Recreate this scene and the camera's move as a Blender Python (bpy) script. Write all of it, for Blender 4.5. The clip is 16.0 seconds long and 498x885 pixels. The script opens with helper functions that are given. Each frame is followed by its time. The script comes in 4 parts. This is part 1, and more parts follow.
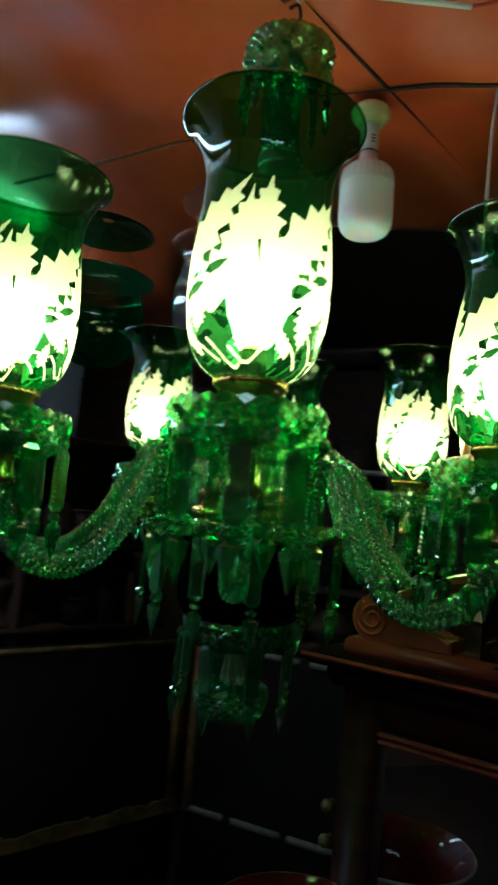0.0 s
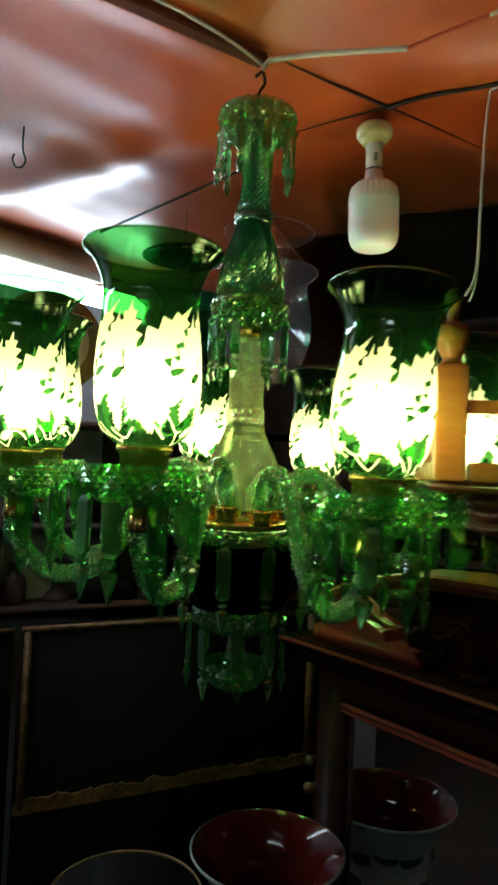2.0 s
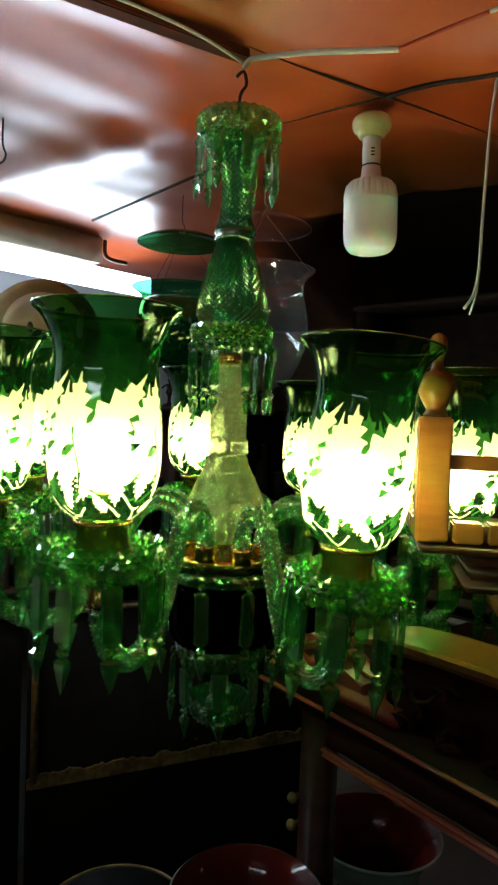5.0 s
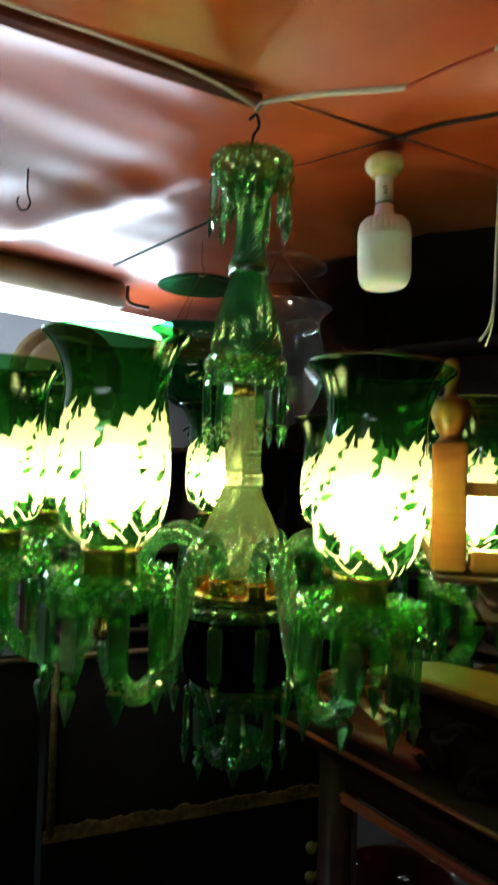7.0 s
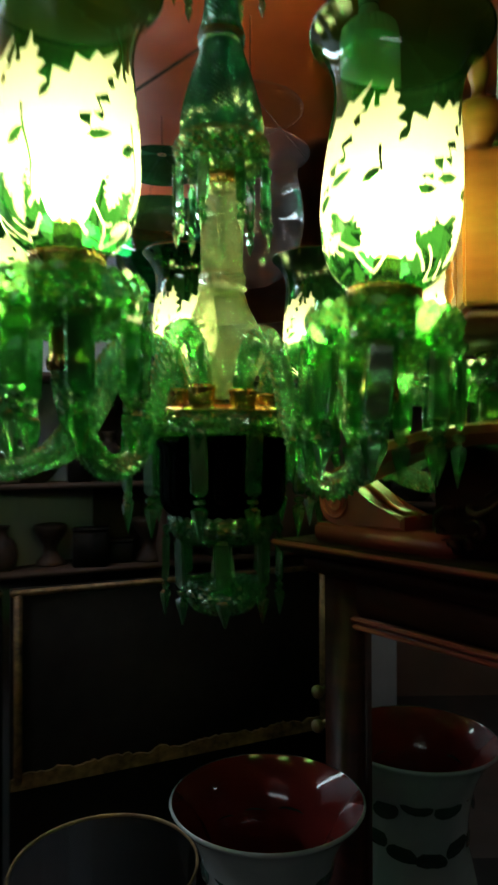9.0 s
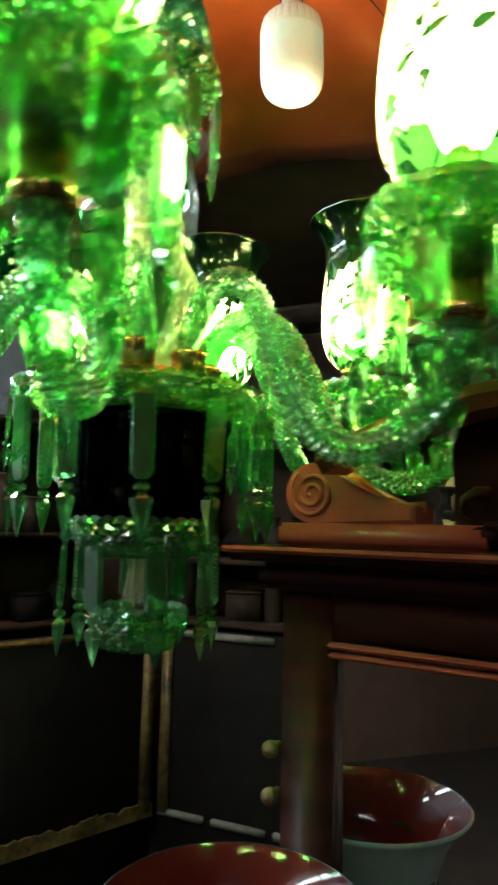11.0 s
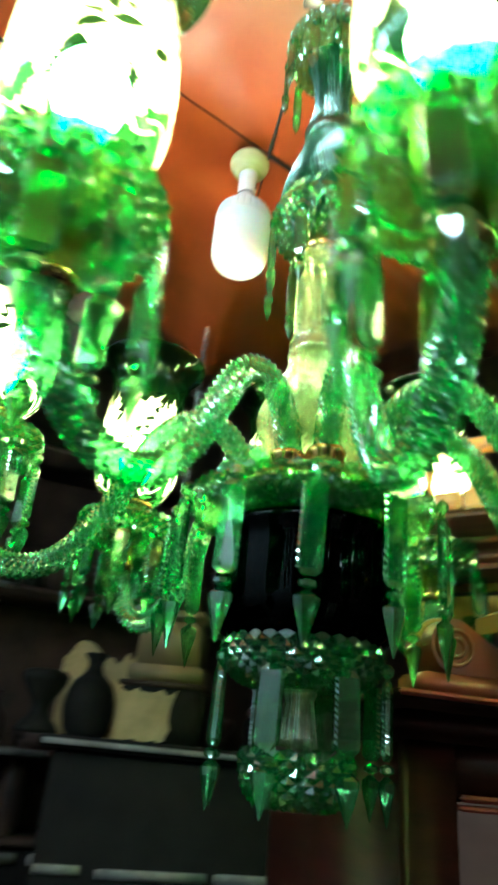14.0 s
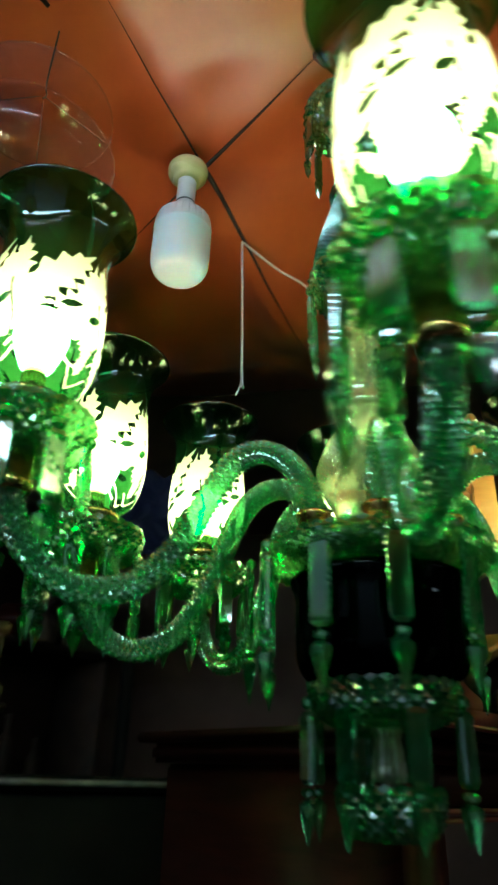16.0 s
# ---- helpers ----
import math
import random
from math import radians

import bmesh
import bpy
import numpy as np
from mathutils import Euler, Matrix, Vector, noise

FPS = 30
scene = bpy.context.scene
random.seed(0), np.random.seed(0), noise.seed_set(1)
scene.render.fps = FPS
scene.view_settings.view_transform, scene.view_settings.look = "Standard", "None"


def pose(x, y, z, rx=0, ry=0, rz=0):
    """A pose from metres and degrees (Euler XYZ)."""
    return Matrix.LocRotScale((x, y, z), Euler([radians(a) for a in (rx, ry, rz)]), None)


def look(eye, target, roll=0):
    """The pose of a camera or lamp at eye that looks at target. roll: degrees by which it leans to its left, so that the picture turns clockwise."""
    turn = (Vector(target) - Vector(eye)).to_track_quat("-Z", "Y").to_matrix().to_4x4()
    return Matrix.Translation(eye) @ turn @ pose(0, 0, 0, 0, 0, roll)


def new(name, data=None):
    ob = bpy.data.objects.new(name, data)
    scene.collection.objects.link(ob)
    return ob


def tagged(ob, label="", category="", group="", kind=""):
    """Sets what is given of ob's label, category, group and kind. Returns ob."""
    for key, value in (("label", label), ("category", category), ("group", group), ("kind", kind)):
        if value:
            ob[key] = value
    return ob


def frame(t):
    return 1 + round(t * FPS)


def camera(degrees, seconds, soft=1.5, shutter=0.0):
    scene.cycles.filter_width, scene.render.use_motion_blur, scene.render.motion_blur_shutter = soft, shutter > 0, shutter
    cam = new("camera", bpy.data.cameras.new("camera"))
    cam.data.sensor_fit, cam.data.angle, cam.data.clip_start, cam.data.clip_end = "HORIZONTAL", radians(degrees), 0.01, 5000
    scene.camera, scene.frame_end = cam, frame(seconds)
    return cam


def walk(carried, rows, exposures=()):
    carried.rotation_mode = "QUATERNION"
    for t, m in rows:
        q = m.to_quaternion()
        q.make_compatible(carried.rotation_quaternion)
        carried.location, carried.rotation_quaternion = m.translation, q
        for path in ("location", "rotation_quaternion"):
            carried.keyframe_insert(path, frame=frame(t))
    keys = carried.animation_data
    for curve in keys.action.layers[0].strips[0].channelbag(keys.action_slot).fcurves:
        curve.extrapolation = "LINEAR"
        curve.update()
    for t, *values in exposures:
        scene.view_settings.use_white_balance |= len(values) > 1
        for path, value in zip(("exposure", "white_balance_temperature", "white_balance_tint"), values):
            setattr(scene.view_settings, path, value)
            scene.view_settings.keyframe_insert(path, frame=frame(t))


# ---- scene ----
cam = camera(40.68, 16.0, soft=2.3, shutter=0.95)
ROWS = [
    (0.0, pose(-0.0042, -0.7624, 1.4457) @ pose(0, 0, 0, 0, 0, 0.13) @ pose(0, 0, 0, 96.25) @ pose(0, 0, 0, 0, 0, 5.39)),
    (0.5, pose(0.0727, -0.7926, 1.4489) @ pose(0, 0, 0, 0, 0, 6.64) @ pose(0, 0, 0, 96.31) @ pose(0, 0, 0, 0, 0, 5.76)),
    (1.0, pose(0.1017, -0.8179, 1.4621) @ pose(0, 0, 0, 0, 0, 6.79) @ pose(0, 0, 0, 94.73) @ pose(0, 0, 0, 0, 0, 3.44)),
    (1.5, pose(0.1757, -0.8362, 1.4975) @ pose(0, 0, 0, 0, 0, 12.13) @ pose(0, 0, 0, 93.07) @ pose(0, 0, 0, 0, 0, 2.04)),
    (2.0, pose(0.2516, -0.8847, 1.5209) @ pose(0, 0, 0, 0, 0, 15.47) @ pose(0, 0, 0, 92.17) @ pose(0, 0, 0, 0, 0, 2.39)),
    (2.5, pose(0.2694, -0.9139, 1.5410) @ pose(0, 0, 0, 0, 0, 14.90) @ pose(0, 0, 0, 91.58) @ pose(0, 0, 0, 0, 0, 3.14)),
    (3.0, pose(0.2733, -0.9315, 1.5598) @ pose(0, 0, 0, 0, 0, 15.53) @ pose(0, 0, 0, 89.90) @ pose(0, 0, 0, 0, 0, 3.49)),
    (5.5, pose(0.2930, -0.8244, 1.6366) @ pose(0, 0, 0, 0, 0, 17.35) @ pose(0, 0, 0, 87.77) @ pose(0, 0, 0, 0, 0, 1.88)),
    (6.0, pose(0.2997, -0.8273, 1.6366) @ pose(0, 0, 0, 0, 0, 16.62) @ pose(0, 0, 0, 89.46) @ pose(0, 0, 0, 0, 0, 1.21)),
    (6.5, pose(0.3020, -0.8311, 1.6255) @ pose(0, 0, 0, 0, 0, 18.65) @ pose(0, 0, 0, 94.21) @ pose(0, 0, 0, 0, 0, 1.22)),
    (7.0, pose(0.2991, -0.8256, 1.6129) @ pose(0, 0, 0, 0, 0, 19.44) @ pose(0, 0, 0, 91.72) @ pose(0, 0, 0, 0, 0, 1.74)),
    (7.5, pose(0.2984, -0.8038, 1.5558) @ pose(0, 0, 0, 0, 0, 22.29) @ pose(0, 0, 0, 91.50) @ pose(0, 0, 0, 0, 0, 0.52)),
    (8.0, pose(0.2855, -0.7770, 1.5044) @ pose(0, 0, 0, 0, 0, 20.35) @ pose(0, 0, 0, 91.68) @ pose(0, 0, 0, 0, 0, 1.43)),
    (8.5, pose(0.2673, -0.7441, 1.4474) @ pose(0, 0, 0, 0, 0, 18.93) @ pose(0, 0, 0, 91.20) @ pose(0, 0, 0, 0, 0, 0.56)),
    (9.0, pose(0.2379, -0.7126, 1.4035) @ pose(0, 0, 0, 0, 0, 16.21) @ pose(0, 0, 0, 90.71) @ pose(0, 0, 0, 0, 0, -0.19)),
    (11.3, pose(0.0282, -0.5734, 1.3174) @ pose(0, 0, 0, 0, 0, -3.60) @ pose(0, 0, 0, 97.71) @ pose(0, 0, 0, 0, 0, 2.84)),
    (11.5, pose(-0.0083, -0.5714, 1.3094) @ pose(0, 0, 0, 0, 0, -4.39) @ pose(0, 0, 0, 97.54) @ pose(0, 0, 0, 0, 0, 4.61)),
    (12.0, pose(-0.1255, -0.5352, 1.2826) @ pose(0, 0, 0, 0, 0, -17.30) @ pose(0, 0, 0, 103.45) @ pose(0, 0, 0, 0, 0, -0.42)),
    (12.5, pose(-0.2078, -0.5219, 1.2811) @ pose(0, 0, 0, 0, 0, -23.01) @ pose(0, 0, 0, 104.61) @ pose(0, 0, 0, 0, 0, 3.01)),
    (13.0, pose(-0.2809, -0.4293, 1.2724) @ pose(0, 0, 0, 0, 0, -33.09) @ pose(0, 0, 0, 106.28) @ pose(0, 0, 0, 0, 0, 3.95)),
    (13.5, pose(-0.3525, -0.3481, 1.2710) @ pose(0, 0, 0, 0, 0, -40.33) @ pose(0, 0, 0, 110.56) @ pose(0, 0, 0, 0, 0, 3.07)),
    (14.0, pose(-0.4295, -0.2882, 1.2543) @ pose(0, 0, 0, 0, 0, -50.08) @ pose(0, 0, 0, 115.06) @ pose(0, 0, 0, 0, 0, 5.63)),
    (14.5, pose(-0.5394, -0.2084, 1.2424) @ pose(0, 0, 0, 0, 0, -64.65) @ pose(0, 0, 0, 116.49) @ pose(0, 0, 0, 0, 0, 2.63)),
    (15.0, look((-0.5820, -0.1550, 1.2560), (1.134, 0.382, 2.132), 2.3)),
    (15.5, pose(-0.5821, -0.0904, 1.2602) @ pose(0, 0, 0, 0, 0, -73.89) @ pose(0, 0, 0, 115.33) @ pose(0, 0, 0, 0, 0, 3.22)),
    (16.0, look((-0.5750, 0.0250, 1.2620), (1.190, 0.298, 2.162), 1.5)),
]
walk(cam, ROWS, exposures=[
    (0.0, -0.02, 5500, 5), (0.7, 0.28, 6500, 11), (3.0, 0.42, 6700, 12), (5.5, 0.42, 6700, 12), (8.0, 0.40, 6700, 12), (9.0, 0.44, 6700, 10), (9.8, 0.75, 6800, 9), (11.4, 2.4, 6700, 6),
    (12.0, 2.1, 5750, 2), (13.5, 2.1, 5750, 1), (14.5, 1.5, 5750, 2), (15.4, 0.65, 5700, 2), (16.0, 0.5, 5700, 3)])

# ---- world and lamps ----
world = bpy.data.worlds.new("night")
scene.world = world
world.use_nodes = True
world.node_tree.nodes["Background"].inputs[0].default_value = (0.5, 0.6, 0.8, 1)
world.node_tree.nodes["Background"].inputs[1].default_value = 0.012
BULB_STRENGTH = 62.0
TUBE_STRENGTH = 16.0


# ---- materials ----
def mat(name):
    m = bpy.data.materials.new(name)
    m.use_nodes = True
    nt = m.node_tree
    nt.nodes.clear()
    out = nt.nodes.new("ShaderNodeOutputMaterial")
    return m, nt, out


def node(nt, kind, **kw):
    n = nt.nodes.new(kind)
    for k, v in kw.items():
        n.inputs[k.replace("_", " ")].default_value = v
    return n


def surface(name, colors, rough=0.5, metal=0.0, scale=20.0, bump=0.0, bump_scale=None, stretch=(1, 1, 1), spec=0.5, coat=0.0, rough_var=0.1, seed=0.0):
    """A Principled surface whose colour runs between two or three tones by noise at two scales, with relief."""
    m, nt, out = mat(name)
    b = nt.nodes.new("ShaderNodeBsdfPrincipled")
    tc = nt.nodes.new("ShaderNodeTexCoord")
    mp = nt.nodes.new("ShaderNodeMapping")
    mp.inputs["Scale"].default_value = stretch
    mp.inputs["Location"].default_value = (seed, seed * 0.7, seed * 1.3)
    nt.links.new(tc.outputs["Object"], mp.inputs[0])
    n1 = node(nt, "ShaderNodeTexNoise", Scale=scale, Detail=6.0, Roughness=0.6)
    n2 = node(nt, "ShaderNodeTexNoise", Scale=scale * 0.17, Detail=3.0)
    for n in (n1, n2):
        nt.links.new(mp.outputs[0], n.inputs["Vector"])
    mix = nt.nodes.new("ShaderNodeMath")
    mix.operation = "ADD"
    nt.links.new(n1.outputs[0], mix.inputs[0])
    nt.links.new(n2.outputs[0], mix.inputs[1])
    half = nt.nodes.new("ShaderNodeMath")
    half.operation = "MULTIPLY"
    half.inputs[1].default_value = 0.5
    nt.links.new(mix.outputs[0], half.inputs[0])
    ramp = nt.nodes.new("ShaderNodeValToRGB")
    el = ramp.color_ramp.elements
    el[0].position, el[1].position = 0.36, 0.64
    el[0].color, el[1].color = (*colors[0], 1), (*colors[-1], 1)
    if len(colors) > 2:
        e = el.new(0.5)
        e.color = (*colors[1], 1)
    nt.links.new(half.outputs[0], ramp.inputs[0])
    nt.links.new(ramp.outputs[0], b.inputs["Base Color"])
    rr = nt.nodes.new("ShaderNodeMapRange")
    rr.inputs[3].default_value, rr.inputs[4].default_value = max(0.02, rough - rough_var), min(1, rough + rough_var)
    nt.links.new(n2.outputs[0], rr.inputs[0])
    nt.links.new(rr.outputs[0], b.inputs["Roughness"])
    b.inputs["Metallic"].default_value = metal
    b.inputs["Specular IOR Level"].default_value = spec
    b.inputs["Coat Weight"].default_value = coat
    b.inputs["Coat Roughness"].default_value = 0.08
    if bump:
        bp = node(nt, "ShaderNodeBump", Strength=bump, Distance=0.004)
        n3 = node(nt, "ShaderNodeTexNoise", Scale=bump_scale or scale * 2, Detail=4.0)
        nt.links.new(mp.outputs[0], n3.inputs["Vector"])
        nt.links.new(n3.outputs[0], bp.inputs["Height"])
        nt.links.new(bp.outputs[0], b.inputs["Normal"])
    nt.links.new(b.outputs[0], out.inputs[0])
    return m


def rim_gloss(nt, base, strength):
    """How much a glass wall mirrors: little face on, more at a glancing angle."""
    lw = node(nt, "ShaderNodeLayerWeight", Blend=0.5)
    pw = nt.nodes.new("ShaderNodeMath")
    pw.operation = "POWER"
    pw.inputs[1].default_value = 3.5
    nt.links.new(lw.outputs["Facing"], pw.inputs[0])
    ml = nt.nodes.new("ShaderNodeMath")
    ml.operation = "MULTIPLY_ADD"
    ml.inputs[1].default_value, ml.inputs[2].default_value = strength, base
    nt.links.new(pw.outputs[0], ml.inputs[0])
    return ml


def thin_glass(name, color, scatter=0.0, scatter_color=(1, 1, 1), gloss=(1, 1, 1), strength=0.55):
    """Blown glass wall: tinted and see-through, with the gloss of its surface."""
    m, nt, out = mat(name)
    tr = node(nt, "ShaderNodeBsdfTransparent", Color=(*color, 1))
    tl = node(nt, "ShaderNodeBsdfTranslucent", Color=(*scatter_color, 1))
    m1 = nt.nodes.new("ShaderNodeMixShader")
    m1.inputs[0].default_value = scatter
    nt.links.new(tr.outputs[0], m1.inputs[1])
    nt.links.new(tl.outputs[0], m1.inputs[2])
    gl = node(nt, "ShaderNodeBsdfGlossy", Color=(*gloss, 1), Roughness=0.03)
    tc = nt.nodes.new("ShaderNodeTexCoord")
    n = node(nt, "ShaderNodeTexNoise", Scale=25.0, Detail=2.0)
    nt.links.new(tc.outputs["Object"], n.inputs["Vector"])
    bp = node(nt, "ShaderNodeBump", Strength=0.10, Distance=0.004)
    nt.links.new(n.outputs[0], bp.inputs["Height"])
    nt.links.new(bp.outputs[0], gl.inputs["Normal"])
    m2 = nt.nodes.new("ShaderNodeMixShader")
    nt.links.new(rim_gloss(nt, 0.05, strength).outputs[0], m2.inputs[0])
    nt.links.new(m1.outputs[0], m2.inputs[1])
    nt.links.new(gl.outputs[0], m2.inputs[2])
    nt.links.new(m2.outputs[0], out.inputs[0])
    return m


def pressed_glass(name, color, scatter, scatter_color, gloss=0.5, mirror=0.1, bend=0.5, ior=1.35, tint=(1, 1, 1), rough=0.08):
    """Moulded or cut glass: seen through in part straight and in part bent, colour scattered in the body, glints on top."""
    m, nt, out = mat(name)
    rf = node(nt, "ShaderNodeBsdfRefraction", Color=(*color, 1), Roughness=0.0, IOR=ior)
    tr = node(nt, "ShaderNodeBsdfTransparent", Color=(*color, 1))
    see = nt.nodes.new("ShaderNodeMixShader")
    see.inputs[0].default_value = bend
    nt.links.new(tr.outputs[0], see.inputs[1])
    nt.links.new(rf.outputs[0], see.inputs[2])
    tl = node(nt, "ShaderNodeBsdfTranslucent", Color=(*scatter_color, 1))
    df = node(nt, "ShaderNodeBsdfDiffuse", Color=(*scatter_color, 1))
    s = nt.nodes.new("ShaderNodeMixShader")
    s.inputs[0].default_value = 0.45
    nt.links.new(tl.outputs[0], s.inputs[1])
    nt.links.new(df.outputs[0], s.inputs[2])
    m1 = nt.nodes.new("ShaderNodeMixShader")
    m1.inputs[0].default_value = scatter
    nt.links.new(see.outputs[0], m1.inputs[1])
    nt.links.new(s.outputs[0], m1.inputs[2])
    gl = node(nt, "ShaderNodeBsdfGlossy", Color=(*tint, 1), Roughness=rough)
    m2 = nt.nodes.new("ShaderNodeMixShader")
    nt.links.new(rim_gloss(nt, mirror, gloss).outputs[0], m2.inputs[0])
    nt.links.new(m1.outputs[0], m2.inputs[1])
    nt.links.new(gl.outputs[0], m2.inputs[2])
    nt.links.new(m2.outputs[0], out.inputs[0])
    return m


def glow(name, color, strength):
    m, nt, out = mat(name)
    e = node(nt, "ShaderNodeEmission", Color=(*color, 1), Strength=strength)
    nt.links.new(e.outputs[0], out.inputs[0])
    return m


def frosted(name, color):
    """Etched glass: light spread wide, with some let on forwards in a soft lobe."""
    m, nt, out = mat(name)
    t = node(nt, "ShaderNodeBsdfTranslucent", Color=(*color, 1))
    d = node(nt, "ShaderNodeBsdfDiffuse", Color=(*color, 1))
    rf = node(nt, "ShaderNodeBsdfRefraction", Color=(*color, 1), Roughness=0.62, IOR=1.25)
    mx = nt.nodes.new("ShaderNodeMixShader")
    mx.inputs[0].default_value = 0.25
    nt.links.new(t.outputs[0], mx.inputs[1])
    nt.links.new(d.outputs[0], mx.inputs[2])
    m2 = nt.nodes.new("ShaderNodeMixShader")
    m2.inputs[0].default_value = 0.30
    nt.links.new(mx.outputs[0], m2.inputs[1])
    nt.links.new(rf.outputs[0], m2.inputs[2])
    nt.links.new(m2.outputs[0], out.inputs[0])
    return m


GREEN_CUT = pressed_glass("green_cut_glass", (0.44, 0.78, 0.42), 0.10, (0.07, 0.40, 0.16), 0.40, 0.16, 0.18, 1.4, (0.88, 1.0, 0.9), 0.13)
GREEN_PRISM = pressed_glass("green_prism_glass", (0.42, 0.80, 0.44), 0.08, (0.07, 0.44, 0.19), 0.5, 0.15, 0.35, 1.4, (0.95, 1, 1), 0.04)
GREEN_STEM = pressed_glass("green_stem_glass", (0.11, 0.48, 0.27), 0.24, (0.04, 0.36, 0.19), 0.30, 0.28, 0.0, 1.3, (0.75, 1.0, 0.85), 0.20)
CLEAR_STEM = pressed_glass("pale_stem_glass", (0.84, 0.92, 0.74), 0.18, (0.74, 0.76, 0.46), 0.30, 0.28, 0.0, 1.3, (1.0, 1.0, 0.85), 0.20)
GREEN_ARM = pressed_glass("green_arm_glass", (0.30, 0.70, 0.38), 0.12, (0.06, 0.38, 0.16), 0.30, 0.30, 0.0, 1.3, (0.85, 1.0, 0.88), 0.20)
GREEN_SHADE = thin_glass("green_shade_glass", (0.072, 0.37, 0.085), 0.006, (0.12, 0.75, 0.14), (0.8, 1.0, 0.9), 0.85)
GREEN_DARK = thin_glass("dark_green_bowl_glass", (0.01, 0.03, 0.015), 0.002, (0.02, 0.2, 0.08), (0.15, 0.17, 0.16), 0.4)
GREEN_JAR = thin_glass("green_jar_glass", (0.022, 0.24, 0.095), 0.05, (0.03, 0.4, 0.15))
CLEAR_JAR = thin_glass("clear_jar_glass", (0.93, 0.94, 0.93), 0.03, (1, 1, 1), (0.85, 0.87, 0.9), 0.6)
FROST = frosted("etched_frosting", (0.31, 0.35, 0.18))
BRASS = surface("brass", [(0.58, 0.33, 0.11), (0.78, 0.48, 0.18)], 0.22, 1.0, 60, 0.05)
BULB_GLOW = glow("bulb_glow", (1.0, 0.88, 0.62), BULB_STRENGTH)
TUBE_GLOW = glow("tube_glow", (0.68, 0.86, 1.0), TUBE_STRENGTH)
SHOP_GLOW = glow("shop_tube_glow", (0.85, 0.92, 1.0), TUBE_STRENGTH * 0.55)
PLASTIC = surface("white_plastic", [(0.80, 0.79, 0.76), (0.86, 0.85, 0.82)], 0.35, 0, 30)
MILKY = surface("milky_plastic", [(0.82, 0.81, 0.79), (0.88, 0.87, 0.85)], 0.4, 0, 30)
MILKY.node_tree.nodes["Principled BSDF"].inputs["Subsurface Weight"].default_value = 0.7
MILKY.node_tree.nodes["Principled BSDF"].inputs["Subsurface Scale"].default_value = 0.06
CERAMIC = surface("yellowed_ceramic", [(0.62, 0.55, 0.25), (0.75, 0.69, 0.36)], 0.3, 0, 40)
CABLE_WHITE = surface("white_cable", [(0.62, 0.60, 0.54), (0.75, 0.73, 0.68)], 0.5, 0, 60)
CABLE_RED = surface("red_tape", [(0.45, 0.05, 0.03), (0.55, 0.09, 0.05)], 0.5, 0, 60)
IRON = surface("dark_iron", [(0.03, 0.03, 0.03), (0.10, 0.07, 0.05)], 0.5, 0.8, 60, 0.1)
CREASE_SHADE = surface("crease_shade", [(0.02, 0.015, 0.012), (0.05, 0.035, 0.025)], 0.9, 0, 80, 0.2)
CLOTH = surface("orange_cloth", [(0.40, 0.056, 0.013), (0.56, 0.094, 0.019), (0.66, 0.150, 0.029)], 0.34, 0, 5, 0.08, 420, seed=3.1, spec=0.5, rough_var=0.08, coat=1.0)
CLOTH.node_tree.nodes["Principled BSDF"].inputs["Coat Roughness"].default_value = 0.29
# mahogany taken near black: the shade on the cabinet body is in the colour
WOOD_RED_SHADED = surface("mahogany", [(0.014, 0.0034, 0.0025), (0.032, 0.0068, 0.0045), (0.054, 0.011, 0.0065)], 0.40, 0, 14, 0.05, 90, (1, 1, 7), spec=0.12)
# same mahogany, polished, with the lamplight on scroll and plinth in its base colour
POLISHED_LIT = surface("polished_lit_mahogany", [(0.32, 0.048, 0.031), (0.47, 0.080, 0.052)], 0.34, 0, 14, 0.03, 90, (1, 1, 5), coat=0.25)
MOULDING = surface("red_moulding", [(0.085, 0.020, 0.012), (0.16, 0.040, 0.020)], 0.35, 0, 14, 0.04, 90, (5, 1, 1), coat=0.3)
AMBER = surface("amber_wood", [(0.27, 0.090, 0.022), (0.37, 0.14, 0.036)], 0.32, 0, 14, 0.04, 90, (5, 1, 1), coat=0.25)
WOOD_LIGHT = surface("honey_wood", [(0.42, 0.13, 0.025), (0.56, 0.20, 0.042), (0.64, 0.27, 0.065)], 0.35, 0, 12, 0.06, 90, (1, 1, 5), coat=0.3)
LACQUER = surface("black_lacquer", [(0.0072, 0.0066, 0.0058), (0.0150, 0.0134, 0.0114)], 0.55, 0, 12, 0.03, spec=0.03)
GILT = surface("worn_gilt", [(0.035, 0.020, 0.008), (0.32, 0.20, 0.075)], 0.5, 0.3, 45, 0.15)
CREAM = surface("cream_paint", [(0.50, 0.42, 0.29), (0.68, 0.58, 0.42)], 0.6, 0, 14, 0.1)
WALL_GREY = surface("grey_wall", [(0.22, 0.23, 0.25), (0.32, 0.33, 0.35)], 0.8, 0, 4, 0.1)
STEEL = surface("dull_steel", [(0.22, 0.21, 0.20), (0.42, 0.41, 0.39)], 0.4, 0.7, 60, 0.1)
WALL_DARK = surface("dark_wall", [(0.13, 0.075, 0.055), (0.22, 0.13, 0.09)], 0.85, 0, 4, 0.1)
FLOOR = surface("dark_floor", [(0.04, 0.035, 0.03), (0.09, 0.07, 0.06)], 0.6, 0, 6, 0.1)
VASE_RED = surface("red_glaze", [(0.075, 0.008, 0.008), (0.11, 0.012, 0.011)], 0.10, 0, 20, coat=0.15, spec=0.35)
VASE_WHITE = surface("celadon_glaze", [(0.30, 0.38, 0.37), (0.42, 0.50, 0.48)], 0.2, 0, 12, 0.03, coat=0.4)
